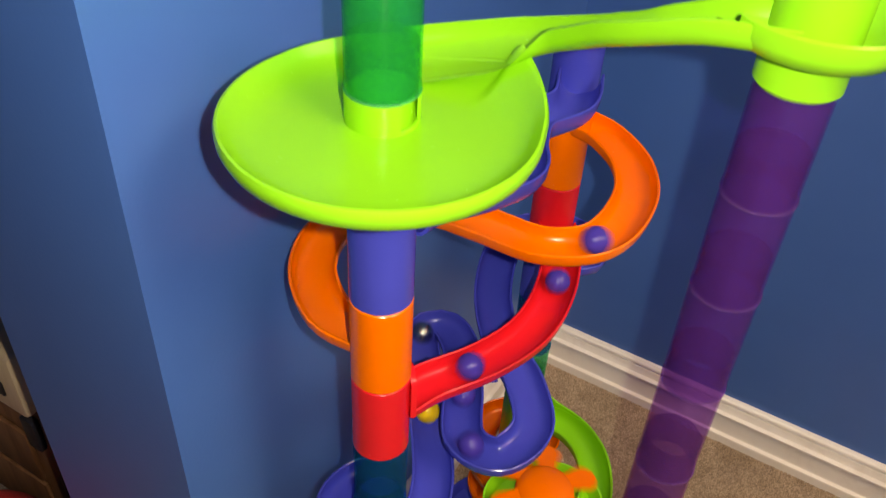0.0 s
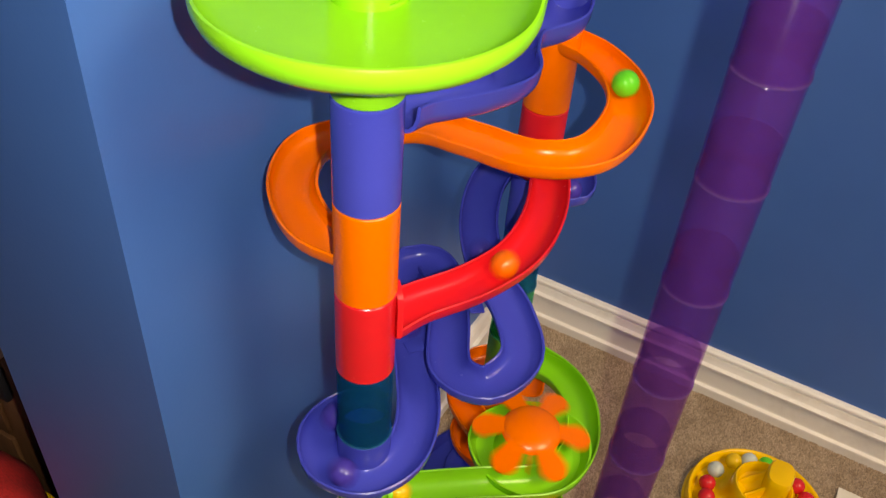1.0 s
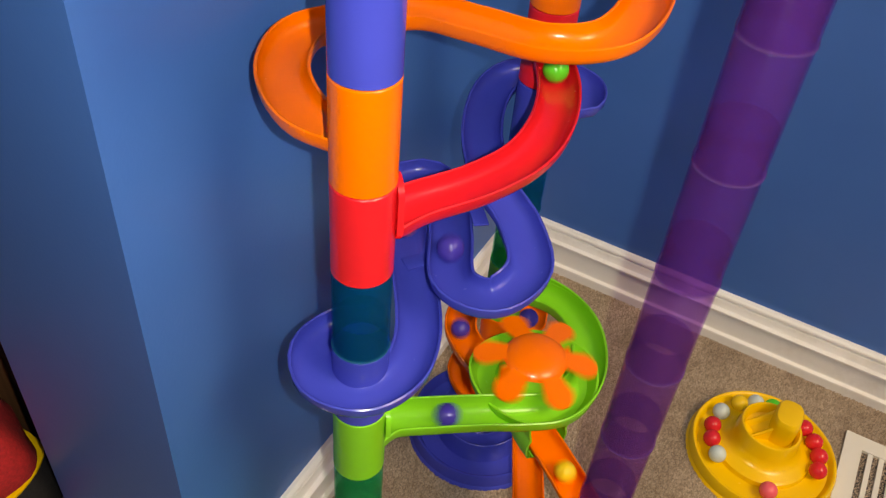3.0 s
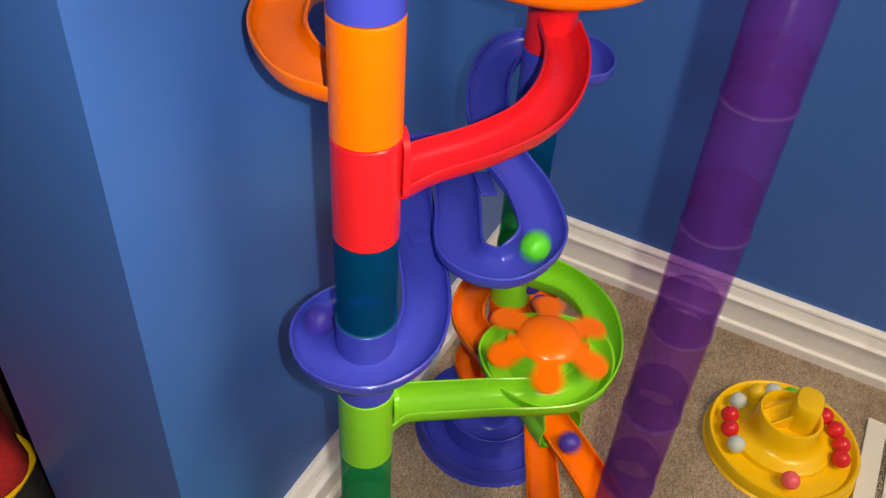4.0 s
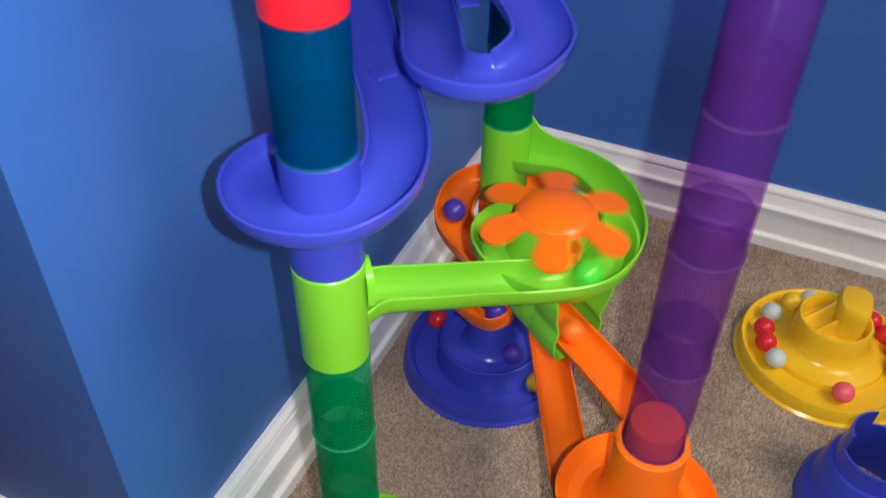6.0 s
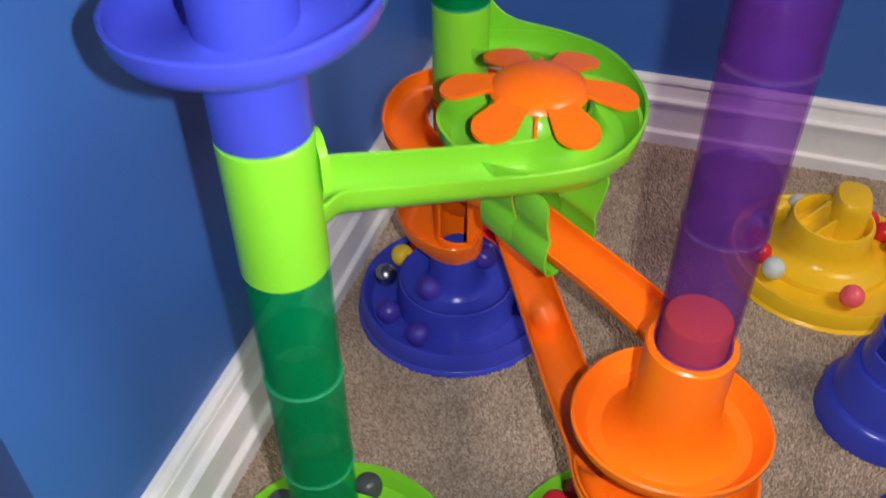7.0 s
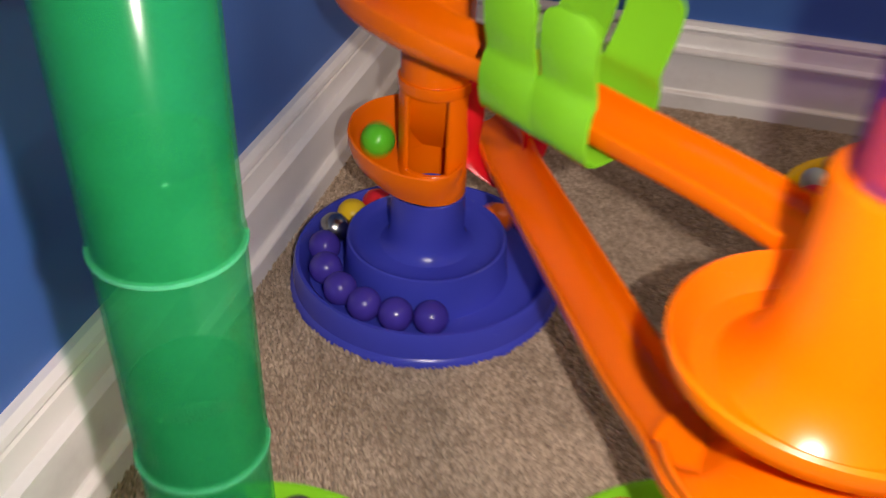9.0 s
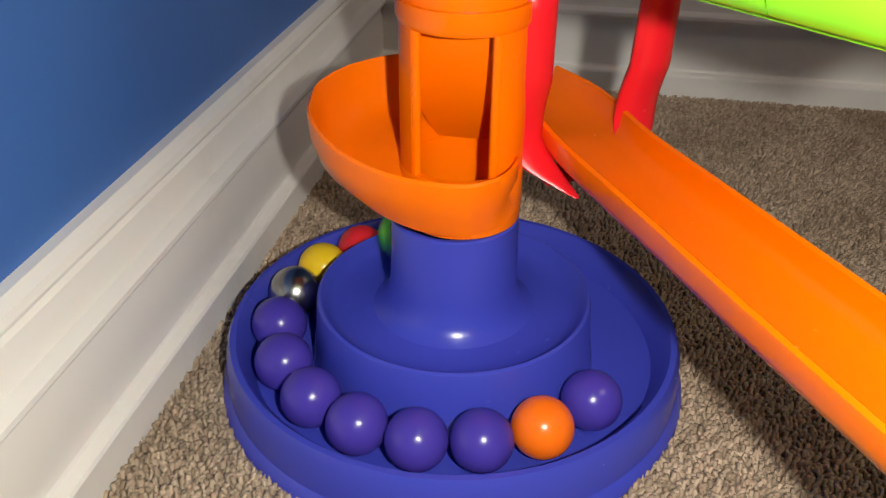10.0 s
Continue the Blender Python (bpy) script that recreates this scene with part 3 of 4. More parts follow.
def window_piece():
    """Lowest rear section: a windowed collar with a scoop round it."""
    t = thing("scoop_track", *LOW, BZ[0], "orange plastic windowed collar with curved scoop", "marble track", RUN)
    bm = bmesh.new()
    lathe(bm, [(0.0178, 0.0006), (0.0205, 0.0006), (0.0208, 0.0040), (0.0208, 0.0200), (0.0204, 0.0206), (0.0178, 0.0206)], 48)
    lathe(bm, [(0.0180, 0.0690), (0.0205, 0.0680), (0.0216, 0.0700), (0.0216, 0.0755), (0.0180, 0.0755)], 48)
    lathe(bm, [(0.0180, 0.0200), (0.0206, 0.0200), (0.0206, 0.0695), (0.0180, 0.0695)], 44, -48, 228)
    part("collar", bm, ORANGE, t)
    bm = bmesh.new()
    rows = []
    for k in range(9):
        low = k / 8
        y, w = -0.0060 + 0.0205 * low ** 2, 0.0172 - 0.0065 * low ** 3
        rows.append([bm.verts.new((x, y + d, 0.0690 - 0.0475 * low)) for x, d in ((-w, 0), (w, 0), (w, 0.0012), (-w, 0.0012))])
    for p, q in zip(rows, rows[1:]):
        for m in range(4):
            bm.faces.new((p[m], q[m], q[(m + 1) % 4], p[(m + 1) % 4]))
    bm.faces.new(rows[0])
    bm.faces.new(rows[-1][::-1])
    part("chute_plate", bm, ORANGE, t)
    for a in (-131, -49):
        bm = bmesh.new()
        c, s = math.cos(radians(a)), math.sin(radians(a))
        lathe(bm, [(0.0002, 0.0190), (0.0015, 0.0190), (0.0015, 0.0690), (0.0002, 0.0690)], 16, cx=0.0189 * c, cy=0.0189 * s)
        part("jamb", bm, ORANGE, t)
    bm = bmesh.new()
    rim = [(118, 0.0405, 0.0440, 0.026), (134, 0.0465, 0.0430, 0.025), (155, 0.0505, 0.0420, 0.0235), (175, 0.0518, 0.0410, 0.0215), (195, 0.0505, 0.0375, 0.0185), (216, 0.0445, 0.0320, 0.0155), (236, 0.0395, 0.0295, 0.0135), (257, 0.0365, 0.0282, 0.012), (283, 0.0355, 0.0278, 0.0115), (302, 0.0310, 0.0274, 0.0115), (318, 0.0262, 0.0272, 0.012), (336, 0.0222, 0.0270, 0.013)]
    cols = list(zip(*rim))
    rings = []
    for i in range(61):
        a = 118 + (336 - 118) * i / 60
        rr, zr, zf = (float(np.interp(a, cols[0], c)) for c in cols[1:])
        mid = 0.0200 + 0.62 * (rr - 0.0200)
        sect = [(0.0195, zf), (mid - 0.001, zf - 0.0004), (rr - 0.0050, zf + 0.25 * (zr - zf)), (rr - 0.0024, zf + 0.62 * (zr - zf)), (rr - 0.0017, zr - 0.0006), (rr - 0.0008, zr + 0.0003), (rr, zr - 0.0006), (rr - 0.0003, zf + 0.55 * (zr - zf)), (rr - 0.0030, zf + 0.12 * (zr - zf)), (mid + 0.0008, zf - 0.0040), (0.0195, zf - 0.0048)]
        rings.append([bm.verts.new((q * math.cos(radians(a)), q * math.sin(radians(a)), h)) for q, h in sect])
    for p, q in zip(rings, rings[1:]):
        for j in range(len(p)):
            bm.faces.new((p[j], q[j], q[(j + 1) % len(p)], p[(j + 1) % len(p)]))
    bm.faces.new(rings[0])
    bm.faces.new(rings[-1][::-1])
    part("scoop", bm, ORANGE, t)


upper_slope()
spiral_bowl()
window_piece()


def clip(mat, label, at, along, w, h):
    """A clip-on gutter guard: two creased flaps rising on each side of a channel, rounded at the top."""
    t = thing("channel_clip", *at, label, "clip")
    d = Vector(along).normalized()
    yaw = math.degrees(math.atan2(d.y, d.x))
    t.matrix_basis = pose(*at, 0, -math.degrees(math.asin(d.z)), yaw)
    wave = ((-0.10, -0.0075), (-0.085, -0.0035), (-0.05, -0.0004), (0.0, 0.0012), (0.12, 0.0030), (0.26, 0.0036), (0.36, 0.0026), (0.42, 0.0010), (0.46, 0.0008), (0.54, 0.0022), (0.66, 0.0042), (0.80, 0.0052), (0.92, 0.0050), (1.0, 0.0040))
    us, leans = zip(*wave)
    for side in (-1, 1):
        for i in (-1, 1):
            bm = bmesh.new()
            rows = []
            for k in range(27):
                u = -0.10 + 1.10 * k / 26
                gap = 0.0002 if u < 0.40 else 0.0002 + 0.0014 * min(1.0, (u - 0.40) / 0.06) + (0.0022 * (u - 0.4) if side > 0 else 0.0)
                inner, outer = gap, w
                trim = max(0.0, (u - 0.86) / 0.14)
                shave = 0.0085 * (1 - math.sqrt(max(0.0, 1 - trim ** 2)))
                inner, outer = inner + shave, outer - shave - 0.0006 * (u > 0.42)
                lean = float(np.interp(u, us, leans)) + (0.008 * max(0.0, u - 0.4) if side > 0 else 0.0)
                line = []
                for q in range(7):
                    v = q / 6
                    x = i * (inner + (outer - inner) * v)
                    crown = 0.0011 * math.sin(math.pi * v) * (u > 0.0)
                    line.append((x, side * (0.0174 + lean + crown), -0.003 + h * u))
                rows.append([bm.verts.new((x, y + side * 0.0019, z)) for x, y, z in line] + [bm.verts.new(c) for c in line[::-1]])
            for p, q in zip(rows, rows[1:]):
                for j in range(14):
                    bm.faces.new((p[j], q[j], q[(j + 1) % 14], p[(j + 1) % 14]))
            bm.faces.new(rows[0])
            bm.faces.new(rows[-1][::-1])
            part("flap", bm, mat, t)
    bm = bmesh.new()
    slab(bm, (-w, -0.0125, -0.0092), (w, 0.0125, -0.0072))
    part("saddle", soften(bm, 0.0006), mat, t)
    return t


clip(LIME, "lime plastic guard clip with four flaps over the orange slope", (0.1985, -0.4165, 0.1785), (0.819, -0.574, -0.035), 0.0315, 0.059)


def claw_clip():
    """A red clip with two curved claws gripping the lower slope."""
    at = (0.1590, -0.3125, 0.0905)
    t = thing("channel_clip", *at, "red plastic clip gripping the lower orange slope", "clip")
    t.matrix_basis = pose(*at, 0, 0, -56)
    for side in (-1, 1):
        bm = bmesh.new()
        rows = []
        n = 26
        for k in range(n):
            u = k / (n - 1)
            z = -0.0105 + 0.068 * u
            tip = min(1.0, u / 0.24)
            cap = math.sqrt(max(0.02, 1 - max(0.0, (u - 0.93) / 0.07) ** 2))
            x = 0.013 * (1 - tip) ** 1.5 - 0.002 * tip - 0.004 * math.sin(math.pi * min(1.0, u / 0.55)) + 0.003 * u
            w = (0.0012 + 0.0036 * tip) * cap
            th = (0.0012 + 0.0074 * math.sin(math.pi / 2 * tip) - 0.0016 * u) * cap
            y = side * (0.0140 + th + 0.0020 * u - 0.0050 * (1 - tip) ** 1.3)
            rows.append([bm.verts.new((x + w * math.cos(a), y + th * math.sin(a), z)) for a in [2 * math.pi * q / 12 for q in range(12)]])
        for p, q in zip(rows, rows[1:]):
            for j in range(12):
                bm.faces.new((p[j], q[j], q[(j + 1) % 12], p[(j + 1) % 12]))
        bm.faces.new(rows[0])
        bm.faces.new(rows[-1][::-1])
        part("claw", bm, RED, t)
    bm = bmesh.new()
    slab(bm, (-0.005, -0.0165, -0.0090), (0.005, 0.0165, -0.0066))
    part("saddle", bm, RED, t)


claw_clip()


# bases
def base(x, y, mat, label, top):
    t = thing("round_stand", x, y, 0, label, "stand", "bases of the marble run")
    bm = bmesh.new()
    prof = [(0.0005, 0.008), (0.054, 0.008), (0.060, 0.0085), (0.071, 0.011), (0.0745, 0.020), (0.0765, 0.0225), (0.0785, 0.0225), (0.080, 0.019), (0.0805, 0.006), (0.0825, 0.004), (0.0830, 0.0008), (0.0005, 0.0008)]
    lathe(bm, [(r * 1.055, h) for r, h in prof], 72)
    part("tray", bm, mat, t)
    bm = bmesh.new()
    prof = [(0.0005, 0.0075), (0.0535, 0.0075), (0.0515, 0.022), (0.0506, 0.0335), (0.0502, 0.0352), (0.0492, 0.0358), (0.0480, 0.0350), (0.0468, 0.0325), (0.0430, 0.0302), (0.0370, 0.0295), (0.0300, 0.0302), (0.0235, 0.0325), (0.0005, 0.0325)]
    lathe(bm, prof, 64)
    drum = part("drum", bm, mat, t)
    bm = bmesh.new()
    lathe(bm, [(0.0300, 0.0301), (0.0268, 0.0325), (0.0246, 0.0362), (0.0232, 0.0420), (0.0225, top - 0.0006), (0.0219, top), (0.0205, top), (0.0200, 0.035), (0.0200, 0.0301)], 48)
    part("neck", bm, mat, drum)
    return t


base(0.1165, -0.3255, BLUE, "blue plastic round base holding a row of marbles", 0.0685)
base(*L, LIME, "lime plastic round base under the green column", 0.0685)
base(*P, LIME, "lime plastic round base under the orange bowl", 0.0795)


def yellow_base():
    x, y = 0.4295, -0.1755
    t = thing("round_stand", x, y, 0, "yellow plastic round base with ramp, unused on carpet", "stand", "bases of the marble run")
    bm = bmesh.new()
    prof = [(0.0005, 0.012), (0.055, 0.012), (0.060, 0.0125), (0.073, 0.015), (0.0765, 0.022), (0.078, 0.0235), (0.080, 0.0235), (0.0815, 0.020), (0.082, 0.006), (0.0845, 0.003), (0.0845, 0.0008), (0.0005, 0.0008)]
    lathe(bm, [(r * 1.075, h * 0.85) for r, h in prof], 72)
    part("tray", bm, YELLOW, t)
    bm = bmesh.new()
    prof = [(0.0005, 0.009), (0.060, 0.009), (0.0585, 0.0165), (0.055, 0.0185), (0.047, 0.020), (0.0405, 0.025), (0.0375, 0.034), (0.0365, 0.052), (0.0350, 0.0545), (0.0330, 0.0545), (0.0315, 0.052), (0.0290, 0.042), (0.020, 0.038), (0.0005, 0.037)]
    lathe(bm, prof, 64, cx=-0.003, cy=0.006)
    drum = part("drum", bm, YELLOW, t)
    bm = bmesh.new()
    n, rings = 28, []
    for w, h in ((1.12, 0.018), (1.02, 0.030), (1.0, 0.066), (0.96, 0.071), (0.86, 0.0745), (0.6, 0.076)):
        ring = []
        for q in range(n):
            a = 2 * math.pi * q / n
            c, e = math.cos(a), math.sin(a)
            ring.append(bm.verts.new((0.010 + w * 0.0165 * math.copysign(abs(c) ** 0.7, c), 0.018 + w * 0.0225 * math.copysign(abs(e) ** 0.7, e), h)))
        rings.append(ring)
    for p, q in zip(rings, rings[1:]):
        for k in range(n):
            bm.faces.new((p[k], p[(k + 1) % n], q[(k + 1) % n], q[k]))
    bm.faces.new(rings[-1])
    bm.faces.new(rings[0][::-1])
    part("spout", bm, YELLOW, drum)
    bm = bmesh.new()
    heights = ((0.014, 0.020, 0.072), (0.006, 0.016, 0.070), (-0.004, 0.010, 0.060), (-0.014, 0.004, 0.051), (-0.021, 0.000, 0.0455), (-0.027, -0.004, 0.0420))
    rows = []
    for x, y, h in heights:
        rows.append([bm.verts.new((x + 0.5 * w, y - 0.86 * w, e)) for w, e in ((-0.0125, 0.034), (-0.0125, h), (-0.0100, h + 0.0012), (-0.0080, h - 0.001), (-0.0060, h - 0.006), (0.0, h - 0.0085), (0.0060, h - 0.006), (0.0080, h - 0.001), (0.0100, h + 0.0012), (0.0125, h), (0.0125, 0.034))])
    for p, q in zip(rows, rows[1:]):
        for k in range(11):
            bm.faces.new((p[k], q[k], q[(k + 1) % 11], p[(k + 1) % 11]))
    bm.faces.new(rows[0])
    bm.faces.new(rows[-1][::-1])
    part("chute", bm, YELLOW, drum)


yellow_base()


def pedestal(x, y, turn):
    t = thing("pedestal", x, y, 0, "dark blue plastic stepped pedestal standing unused on carpet", "stand", "loose pedestals")
    t.rotation_euler = (0, 0, radians(turn))
    bm = bmesh.new()
    prof = [(0.049, 0.0008), (0.051, 0.002), (0.0495, 0.022), (0.0465, 0.0265), (0.0435, 0.0275), (0.0375, 0.058), (0.036, 0.0605), (0.033, 0.061), (0.0305, 0.078), (0.0285, 0.078), (0.031, 0.058), (0.046, 0.0008)]
    lathe(bm, prof, 56)
    part("body", bm, BLUE, t)
    bm = bmesh.new()
    lathe(bm, [(0.0286, 0.077), (0.0304, 0.077), (0.0285, 0.096), (0.0268, 0.096)], 12, 110, 200)
    part("rim_tab", bm, BLUE, t)
    return t


pedestal(0.472, -0.347, 0)
pedestal(0.500, -0.470, 60)


def vent():
    t = thing("floor_vent", 0.518, -0.223, 0, "white metal floor register with slats in carpet", "vent")
    w, d = 0.29, 0.145
    bm = bmesh.new()
    for lo, hi in (((0, 0, 0.0008), (w, 0.022, 0.006)), ((0, d - 0.022, 0.0008), (w, d, 0.006)), ((0, 0.022, 0.0008), (0.022, d - 0.022, 0.006)), ((w - 0.022, 0.022, 0.0008), (w, d - 0.022, 0.006))):
        slab(bm, lo, hi)
    part("frame", bm, VENT, t)
    bm = bmesh.new()
    slab(bm, (0.022, 0.022, 0.0009), (w - 0.022, d - 0.022, 0.0016))
    part("backing", bm, DARK, t)
    for i in range(18):
        bm = bmesh.new()
        x = 0.030 + i * 0.0134
        slab(bm, (x, 0.022, 0.0018), (x + 0.006, d - 0.022, 0.005))
        part("slat", bm, VENT, t)


vent()

# furniture beyond the wall's end
def shelf():
    t = thing("low_cabinet", -0.52, -0.40, 0, "brown wooden low cabinet with a pale top board", "cabinet")
    bm = bmesh.new()
    slab(bm, (-0.23, -0.22, 0.001), (0.205, 0.20, 0.262))
    part("body", soften(bm, 0.004), WOOD, t)
    bm = bmesh.new()
    slab(bm, (-0.24, -0.235, 0.2625), (0.215, 0.20, 0.352))
    part("top_board", soften(bm, 0.006), PALE_WOOD, t)
    for x in (0.03, 0.155):
        bm = bmesh.new()
        slab(bm, (x, -0.2385, 0.292), (x + 0.040, -0.2355, 0.312))
        part("pull", soften(bm, 0.001), DARK, t, "dark recessed pull")
    bm = bmesh.new()
    slab(bm, (0.185, -0.230, 0.195), (0.2065, -0.2205, 0.245))
    part("bracket", soften(bm, 0.003), DARK, t, "dark metal corner bracket")
    for z in (0.02, 0.115):
        bm = bmesh.new()
        slab(bm, (-0.21, -0.2265, z), (0.175, -0.2205, z + 0.085))
        part("drawer_front", soften(bm, 0.002), WOOD, t)


shelf()


def bag():
    t = thing("cloth_bag", -0.297, -0.716, 0, "red and black cloth bag with yellow piping on carpet", "bag")

    def lump(name, layers, mat, seed):
        bm = bmesh.new()
        n, rings = 40, []
        for w, h in layers:
            ring = []
            for q in range(n):
                a = 2 * math.pi * q / n
                c, e = math.cos(a), math.sin(a)
                k = w * (1 + 0.16 * noise.noise(Vector((c * 1.6, e * 1.6, h * 14 + seed))))
                ring.append(bm.verts.new((0.092 * k * math.copysign(abs(c) ** 0.8, c), 0.075 * k * math.copysign(abs(e) ** 0.8, e), h)))
            rings.append(ring)
        for p, q in zip(rings, rings[1:]):
            for k in range(n):
                bm.faces.new((p[k], p[(k + 1) % n], q[(k + 1) % n], q[k]))
        bm.faces.new(rings[0][::-1])
        bm.faces.new(rings[-1])
        return part(name, bm, mat, t)

    lump("body", [(0.88, 0.001), (1.0, 0.012), (1.05, 0.035), (1.02, 0.06), (0.95, 0.078), (0.90, 0.090), (0.5, 0.094)], BLACK_CLOTH, 0.0)
    lump("piping", [(0.88, 0.0885), (0.94, 0.0900), (0.94, 0.0930), (0.88, 0.0945)], YELLOW, 0.0)
    lump("flap", [(0.86, 0.094), (0.91, 0.102), (0.88, 0.125), (0.76, 0.150), (0.55, 0.170), (0.22, 0.180)], RED_CLOTH, 0.3)
    bm = bmesh.new()
    bmesh.ops.create_icosphere(bm, subdivisions=3, radius=1)
    for v in bm.verts:
        v.co = Vector((v.co.x * 0.020 + 0.082, v.co.y * 0.026 - 0.006, v.co.z * 0.022 + 0.045)) * (1 + 0.1 * noise.noise(v.co * 2))
    part("side_patch", bm, RED_CLOTH, t)


bag()

# ---- marbles ----
BR = 0.0104
BALL = {}
for key, col in (("purple", (0.055, 0.036, 0.34)), ("green", (0.10, 0.60, 0.03)), ("orange", (0.90, 0.16, 0.01)), ("red", (0.65, 0.02, 0.03)), ("yellow", (0.85, 0.55, 0.02)), ("pink", (0.85, 0.12, 0.15)), ("white", (0.55, 0.62, 0.60)), ("grey", (0.06, 0.07, 0.07))):
    BALL[key] = plastic(key + "_marble", col, 0.25, 0.05)
BALL["steel"] = STEEL


def marble(color, x, y, z, label=""):
    bm = bmesh.new()
    bmesh.ops.create_uvsphere(bm, u_segments=28, v_segments=18, radius=BR)
    ob = mesh_ob("marble", bm, BALL[color])
    ob.location = (x, y, z)
    return tagged(ob, label or f"small {color} plastic marble resting in a base tray", "marble", "marbles")


RING = 0.0650


def still(cx, cy, z, r, spots):
    for a, c in spots:
        marble(c, cx + r * math.cos(radians(a)), cy + r * math.sin(radians(a)), z)


still(0.4295, -0.1755, 0.0236, 0.0645, ((160.4, "white"), (184, "red"), (203, "red"), (223, "white"), (287, "pink"), (55.3, "red"), (36.5, "red"), (17.5, "red"), (-1.6, "red"), (133, "yellow"), (114, "white"), (95, "green")))
still(*P, 0.0205, 0.066, ((131, "red"), (149, "red"), (167, "red"), (185, "red")))
still(*L, 0.0205, 0.0655, ((93, "grey"), (148, "grey"), (166, "grey")))


# ---- marbles on the move: one journey, started at different times ----
def lengths(path):
    pts = spline(path)
    run = [0.0]
    for a, b in zip(pts, pts[1:]):
        run.append(run[-1] + float(np.linalg.norm(b - a)))
    return pts, run


SPIRAL = [(0.294, -0.487, 0.1775), (0.322, -0.500, 0.172), (0.338, -0.525, 0.169), (0.336, -0.552, 0.167), (0.316, -0.570, 0.165), (0.288, -0.569, 0.164), (0.268, -0.545, 0.162), (0.272, -0.512, 0.160), (0.300, -0.500, 0.152), (0.330, -0.515, 0.142), (0.338, -0.545, 0.136), (0.322, -0.575, 0.133)]
SCOOP_W = [(LOW[0] + x, LOW[1] + y, BZ[0] + z) for x, y, z in SCOOP]
DRUM = [(LOW[0] + 0.035 * math.cos(radians(a)), LOW[1] + 0.035 * math.sin(radians(a)), 0.032) for a in range(70, -231, -30)]
TRAY = [(0.1155 + RING * math.cos(radians(a)), -0.3245 + RING * math.sin(radians(a)), 0.0072) for a in range(90, -226, -15)]
ROADS = {k: lengths(v) for k, v in dict(top=TOP_BLUE[:-1] + [(*B, 0.662)], orange=ORANGE_LOOP, red=RED_BEND, snake=SNAKE, lime=LIME_RUN, slope=CHAN1, spiral=SPIRAL, back=CHAN2, scoop=SCOOP_W, drum=DRUM, tray=TRAY).items()}


def on_road(key, u):
    pts, run = ROADS[key]
    s = min(max(u, 0.0), 1.0) * run[-1]
    i = min(int(np.searchsorted(run, s)), len(pts) - 1)
    a, b = pts[max(i - 1, 0)], pts[i]
    w = (s - run[max(i - 1, 0)]) / max(run[i] - run[max(i - 1, 0)], 1e-9)
    p = a + (b - a) * min(max(w, 0), 1)
    return Vector((p[0], p[1], p[2] + 0.0022 + BR))


JOURNEY = [(-3.1, "top", 0.0), (-2.45, "top", 1.0), (-1.85, "orange", 0.0), (-1.6, "orange", 0.031), (-1.5, "orange", 0.076), (-1.4, "orange", 0.148), (-1.3, "orange", 0.219), (-1.2, "orange", 0.297), (-1.1, "orange", 0.37), (-1.0, "orange", 0.447), (-0.9, "orange", 0.526), (-0.6, "orange", 0.77), (-0.5, "orange", 0.859), (-0.4, "orange", 0.944), (-0.3, "orange", 1.0),
           (-0.1, "red", 0.0), (0.0, "red", 0.11), (0.1, "red", 0.20), (0.2, "red", 0.31), (0.3, "red", 0.46), (0.4, "red", 0.62), (0.5, "red", 0.78), (0.65, "red", 1.0), (0.95, "snake", 0.0), (1.15, "snake", 0.03), (1.35, "snake", 0.20), (1.45, "snake", 0.28), (1.55, "snake", 0.375), (1.65, "snake", 0.425), (1.75, "snake", 0.455), (1.85, "snake", 0.495), (1.95, "snake", 0.535),
           (2.0, "snake", 0.56), (2.2, "snake", 0.67), (2.35, "snake", 0.733), (2.5, "snake", 0.775), (2.6, "snake", 0.826), (2.7, "snake", 0.875), (2.8, "snake", 0.92), (2.9, "snake", 0.965), (3.0, "snake", 1.0), (3.1, "lime", 0.0), (3.32, "lime", 0.04), (3.47, "lime", 0.22), (3.57, "lime", 0.40), (3.67, "lime", 0.58), (3.77, "lime", 0.74), (3.87, "lime", 0.88), (4.0, "lime", 1.0),
           (4.35, "slope", 0.0), (4.62, "slope", 0.06), (4.85, "slope", 0.32), (5.1, "slope", 0.60), (5.4, "slope", 0.92), (5.48, "spiral", 0.0), (5.6, "spiral", 0.22), (5.7, "spiral", 0.41), (5.8, "spiral", 0.57), (5.95, "spiral", 0.95), (6.0, "back", 0.04), (6.1, "back", 0.15), (6.2, "back", 0.42), (6.35, "back", 0.76), (6.45, "back", 1.0),
           (6.5, "scoop", 0.2), (6.6, "scoop", 0.62), (6.8, "scoop", 0.90), (7.0, "scoop", 1.0), (7.2, "drum", 0.16), (7.3, "drum", 0.34), (7.4, "drum", 0.52), (7.5, "drum", 0.74), (7.6, "drum", 0.98), (7.75, "drum", 1.0), (8.05, "tray", 0.06)]


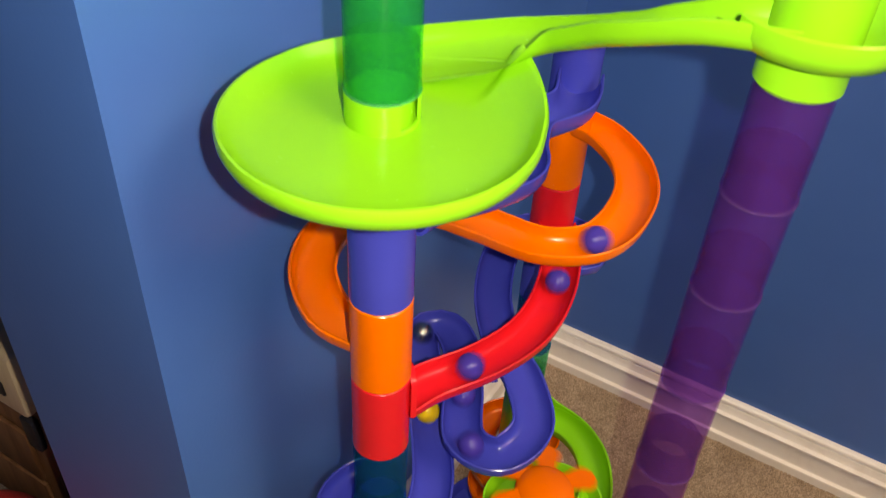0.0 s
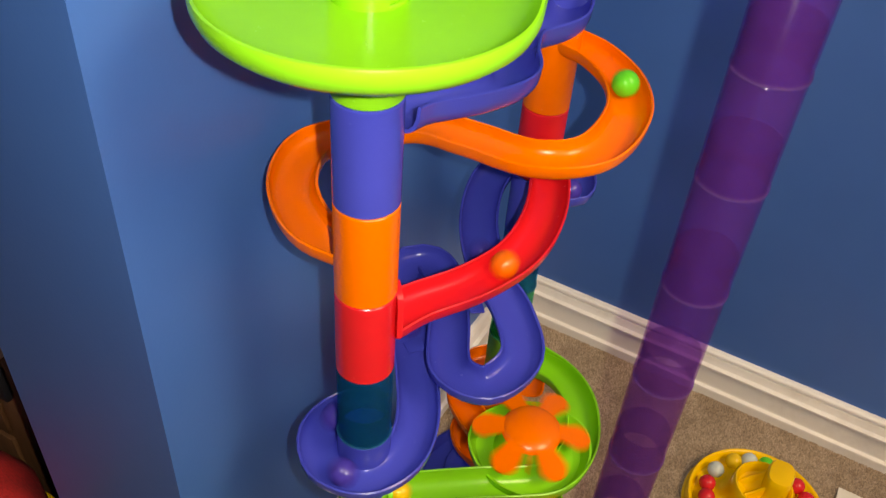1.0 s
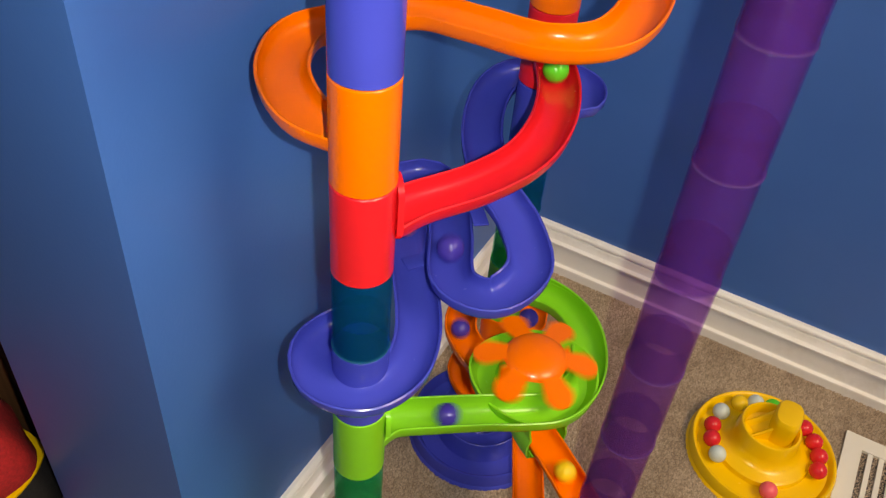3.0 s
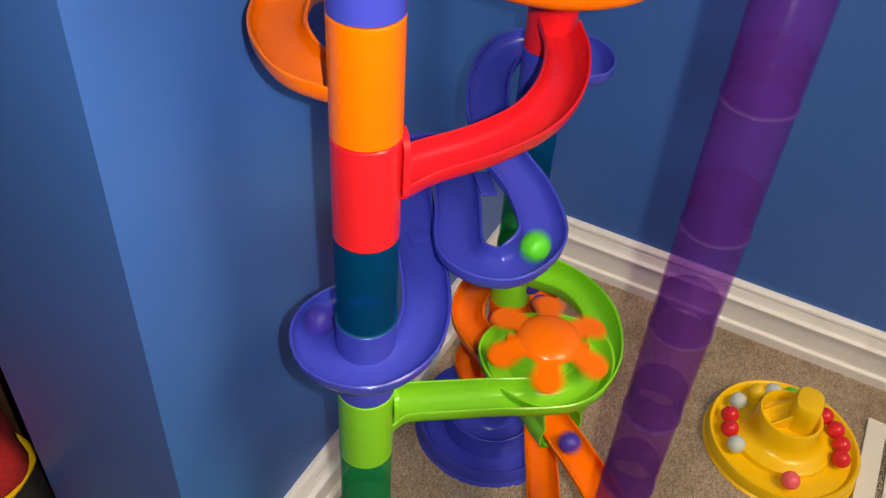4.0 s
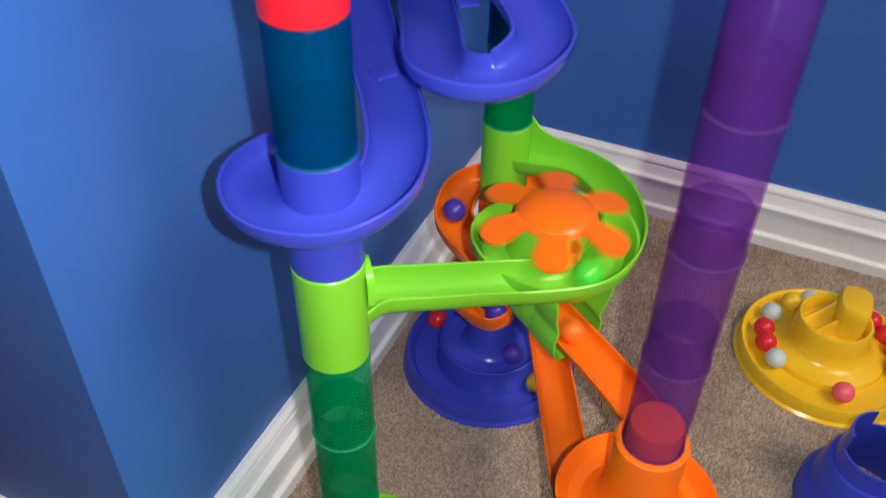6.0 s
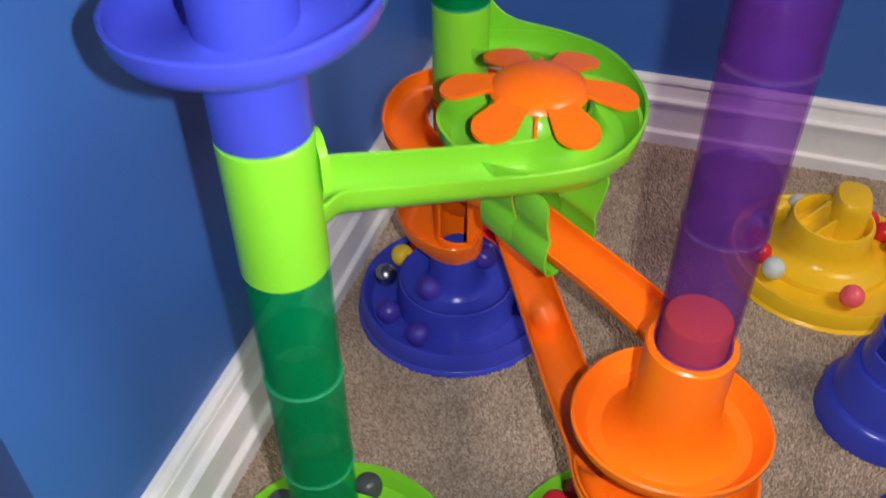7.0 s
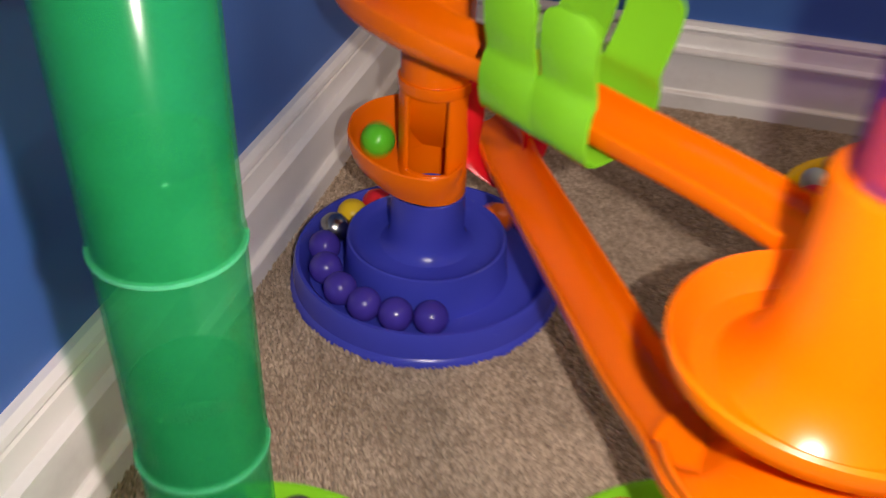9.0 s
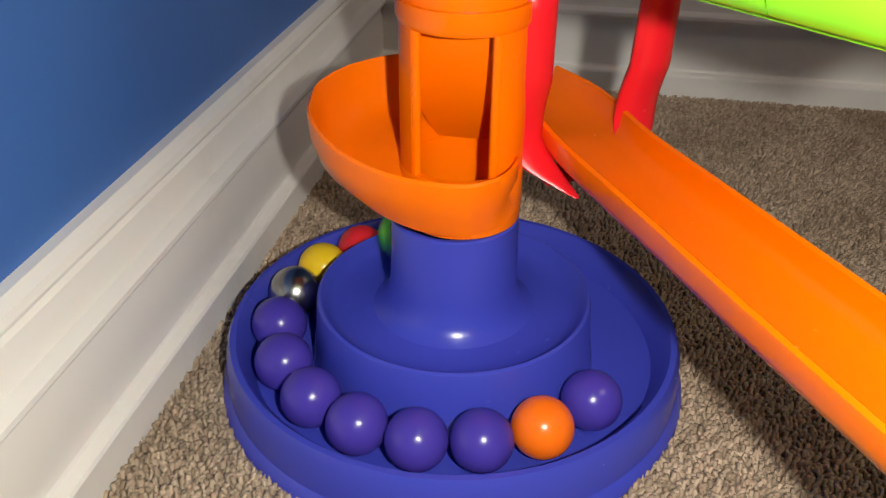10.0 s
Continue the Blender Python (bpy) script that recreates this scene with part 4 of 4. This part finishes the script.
def journey(dt, slot, lag=0.0):
    """Where a marble is, dt seconds after it sets out on the red bend; slot: where in the tray it comes to rest."""
    end = JOURNEY[-1][0]
    dt -= lag * min(max((dt - 6.3) / 0.6, 0.0), 1.0) * min(max((8.6 - dt) / 0.5, 0.0), 1.0)
    if dt <= JOURNEY[0][0]:
        return on_road("top", 0.0) + Vector((0, 0, 0.045))
    if dt >= end:
        w = min(1.0, (dt - end) / (0.25 + 1.15 * slot))
        return on_road("tray", 0.06 + (slot - 0.06) * (1 - (1 - w) ** 1.6))
    for (t0, k0, u0), (t1, k1, u1) in zip(JOURNEY, JOURNEY[1:]):
        if t0 <= dt <= t1:
            w = (dt - t0) / (t1 - t0)
            if k0 == k1:
                return on_road(k0, u0 + (u1 - u0) * w)
            return on_road(k0, u0).lerp(on_road(k1, u1), w)


ROLLING = []
for color, start, angle in (("red", -3.1, 136.4), ("yellow", -2.35, 155.2), ("steel", -2.15, 173.2), ("purple", -1.9, 192.4), ("purple", -1.75, 213.2), ("purple", -1.3, 233.2), ("purple", -1.0, 251.8), ("purple", -0.45, 270.2), ("purple", -0.12, 288.7), ("orange", 0.75, 307.2), ("purple", 1.13, 327.0), ("green", 2.4, 345.0)):
    ball = marble(color, 0, 0, 0, f"small {color} " + ("metal" if color == "steel" else "plastic") + " marble rolling down the run")
    ROLLING.append((ball, start, (90 - (angle - 360)) / 315, 0.2 if color == "orange" else 0.0))



# ---- torch of the filming phone, and what moves ----
def torch():
    t = thing("phone_torch", 0, 0, 0, "small white torch lamp of the filming phone", "torch")
    bm = bmesh.new()
    bmesh.ops.create_circle(bm, cap_ends=True, segments=24, radius=0.0045)
    part("lens", bm, glow("torch_glow", TORCH_POWER), t, "glowing white lens")
    bm = bmesh.new()
    lathe(bm, [(0.0052, -0.001), (0.0068, -0.001), (0.0068, 0.004), (0.0005, 0.004), (0.0005, 0.002), (0.0052, 0.002)], 24)
    part("housing", bm, DARK, t, "black housing")
    return t


TORCH_POWER = 15500.0
LAMP = torch()


def motions():
    walk(LAMP, [(t, m @ TORCH) for t, m in PATH])
    turns = [(0.1 * i, pose(SPIN[0], SPIN[1], 0.3015, 0, 0, wheel_angle(0.1 * i))) for i in range(101)]
    walk(WHEEL, turns)
    for ball, start, slot, lag in ROLLING:
        walk(ball, [(0.1 * i, Matrix.Translation(journey(0.1 * i - start, slot, lag))) for i in range(101)])


def wheel_angle(t):
    """The wheel spins freely, then runs down and stops with a paddle gap towards the room."""
    stop, rate = 6.5, 690.0
    if t >= stop:
        return 10.4
    left = stop - t
    return 10.4 - (rate * left * left / 1.2 if left < 0.6 else rate * (left - 0.3))


motions()
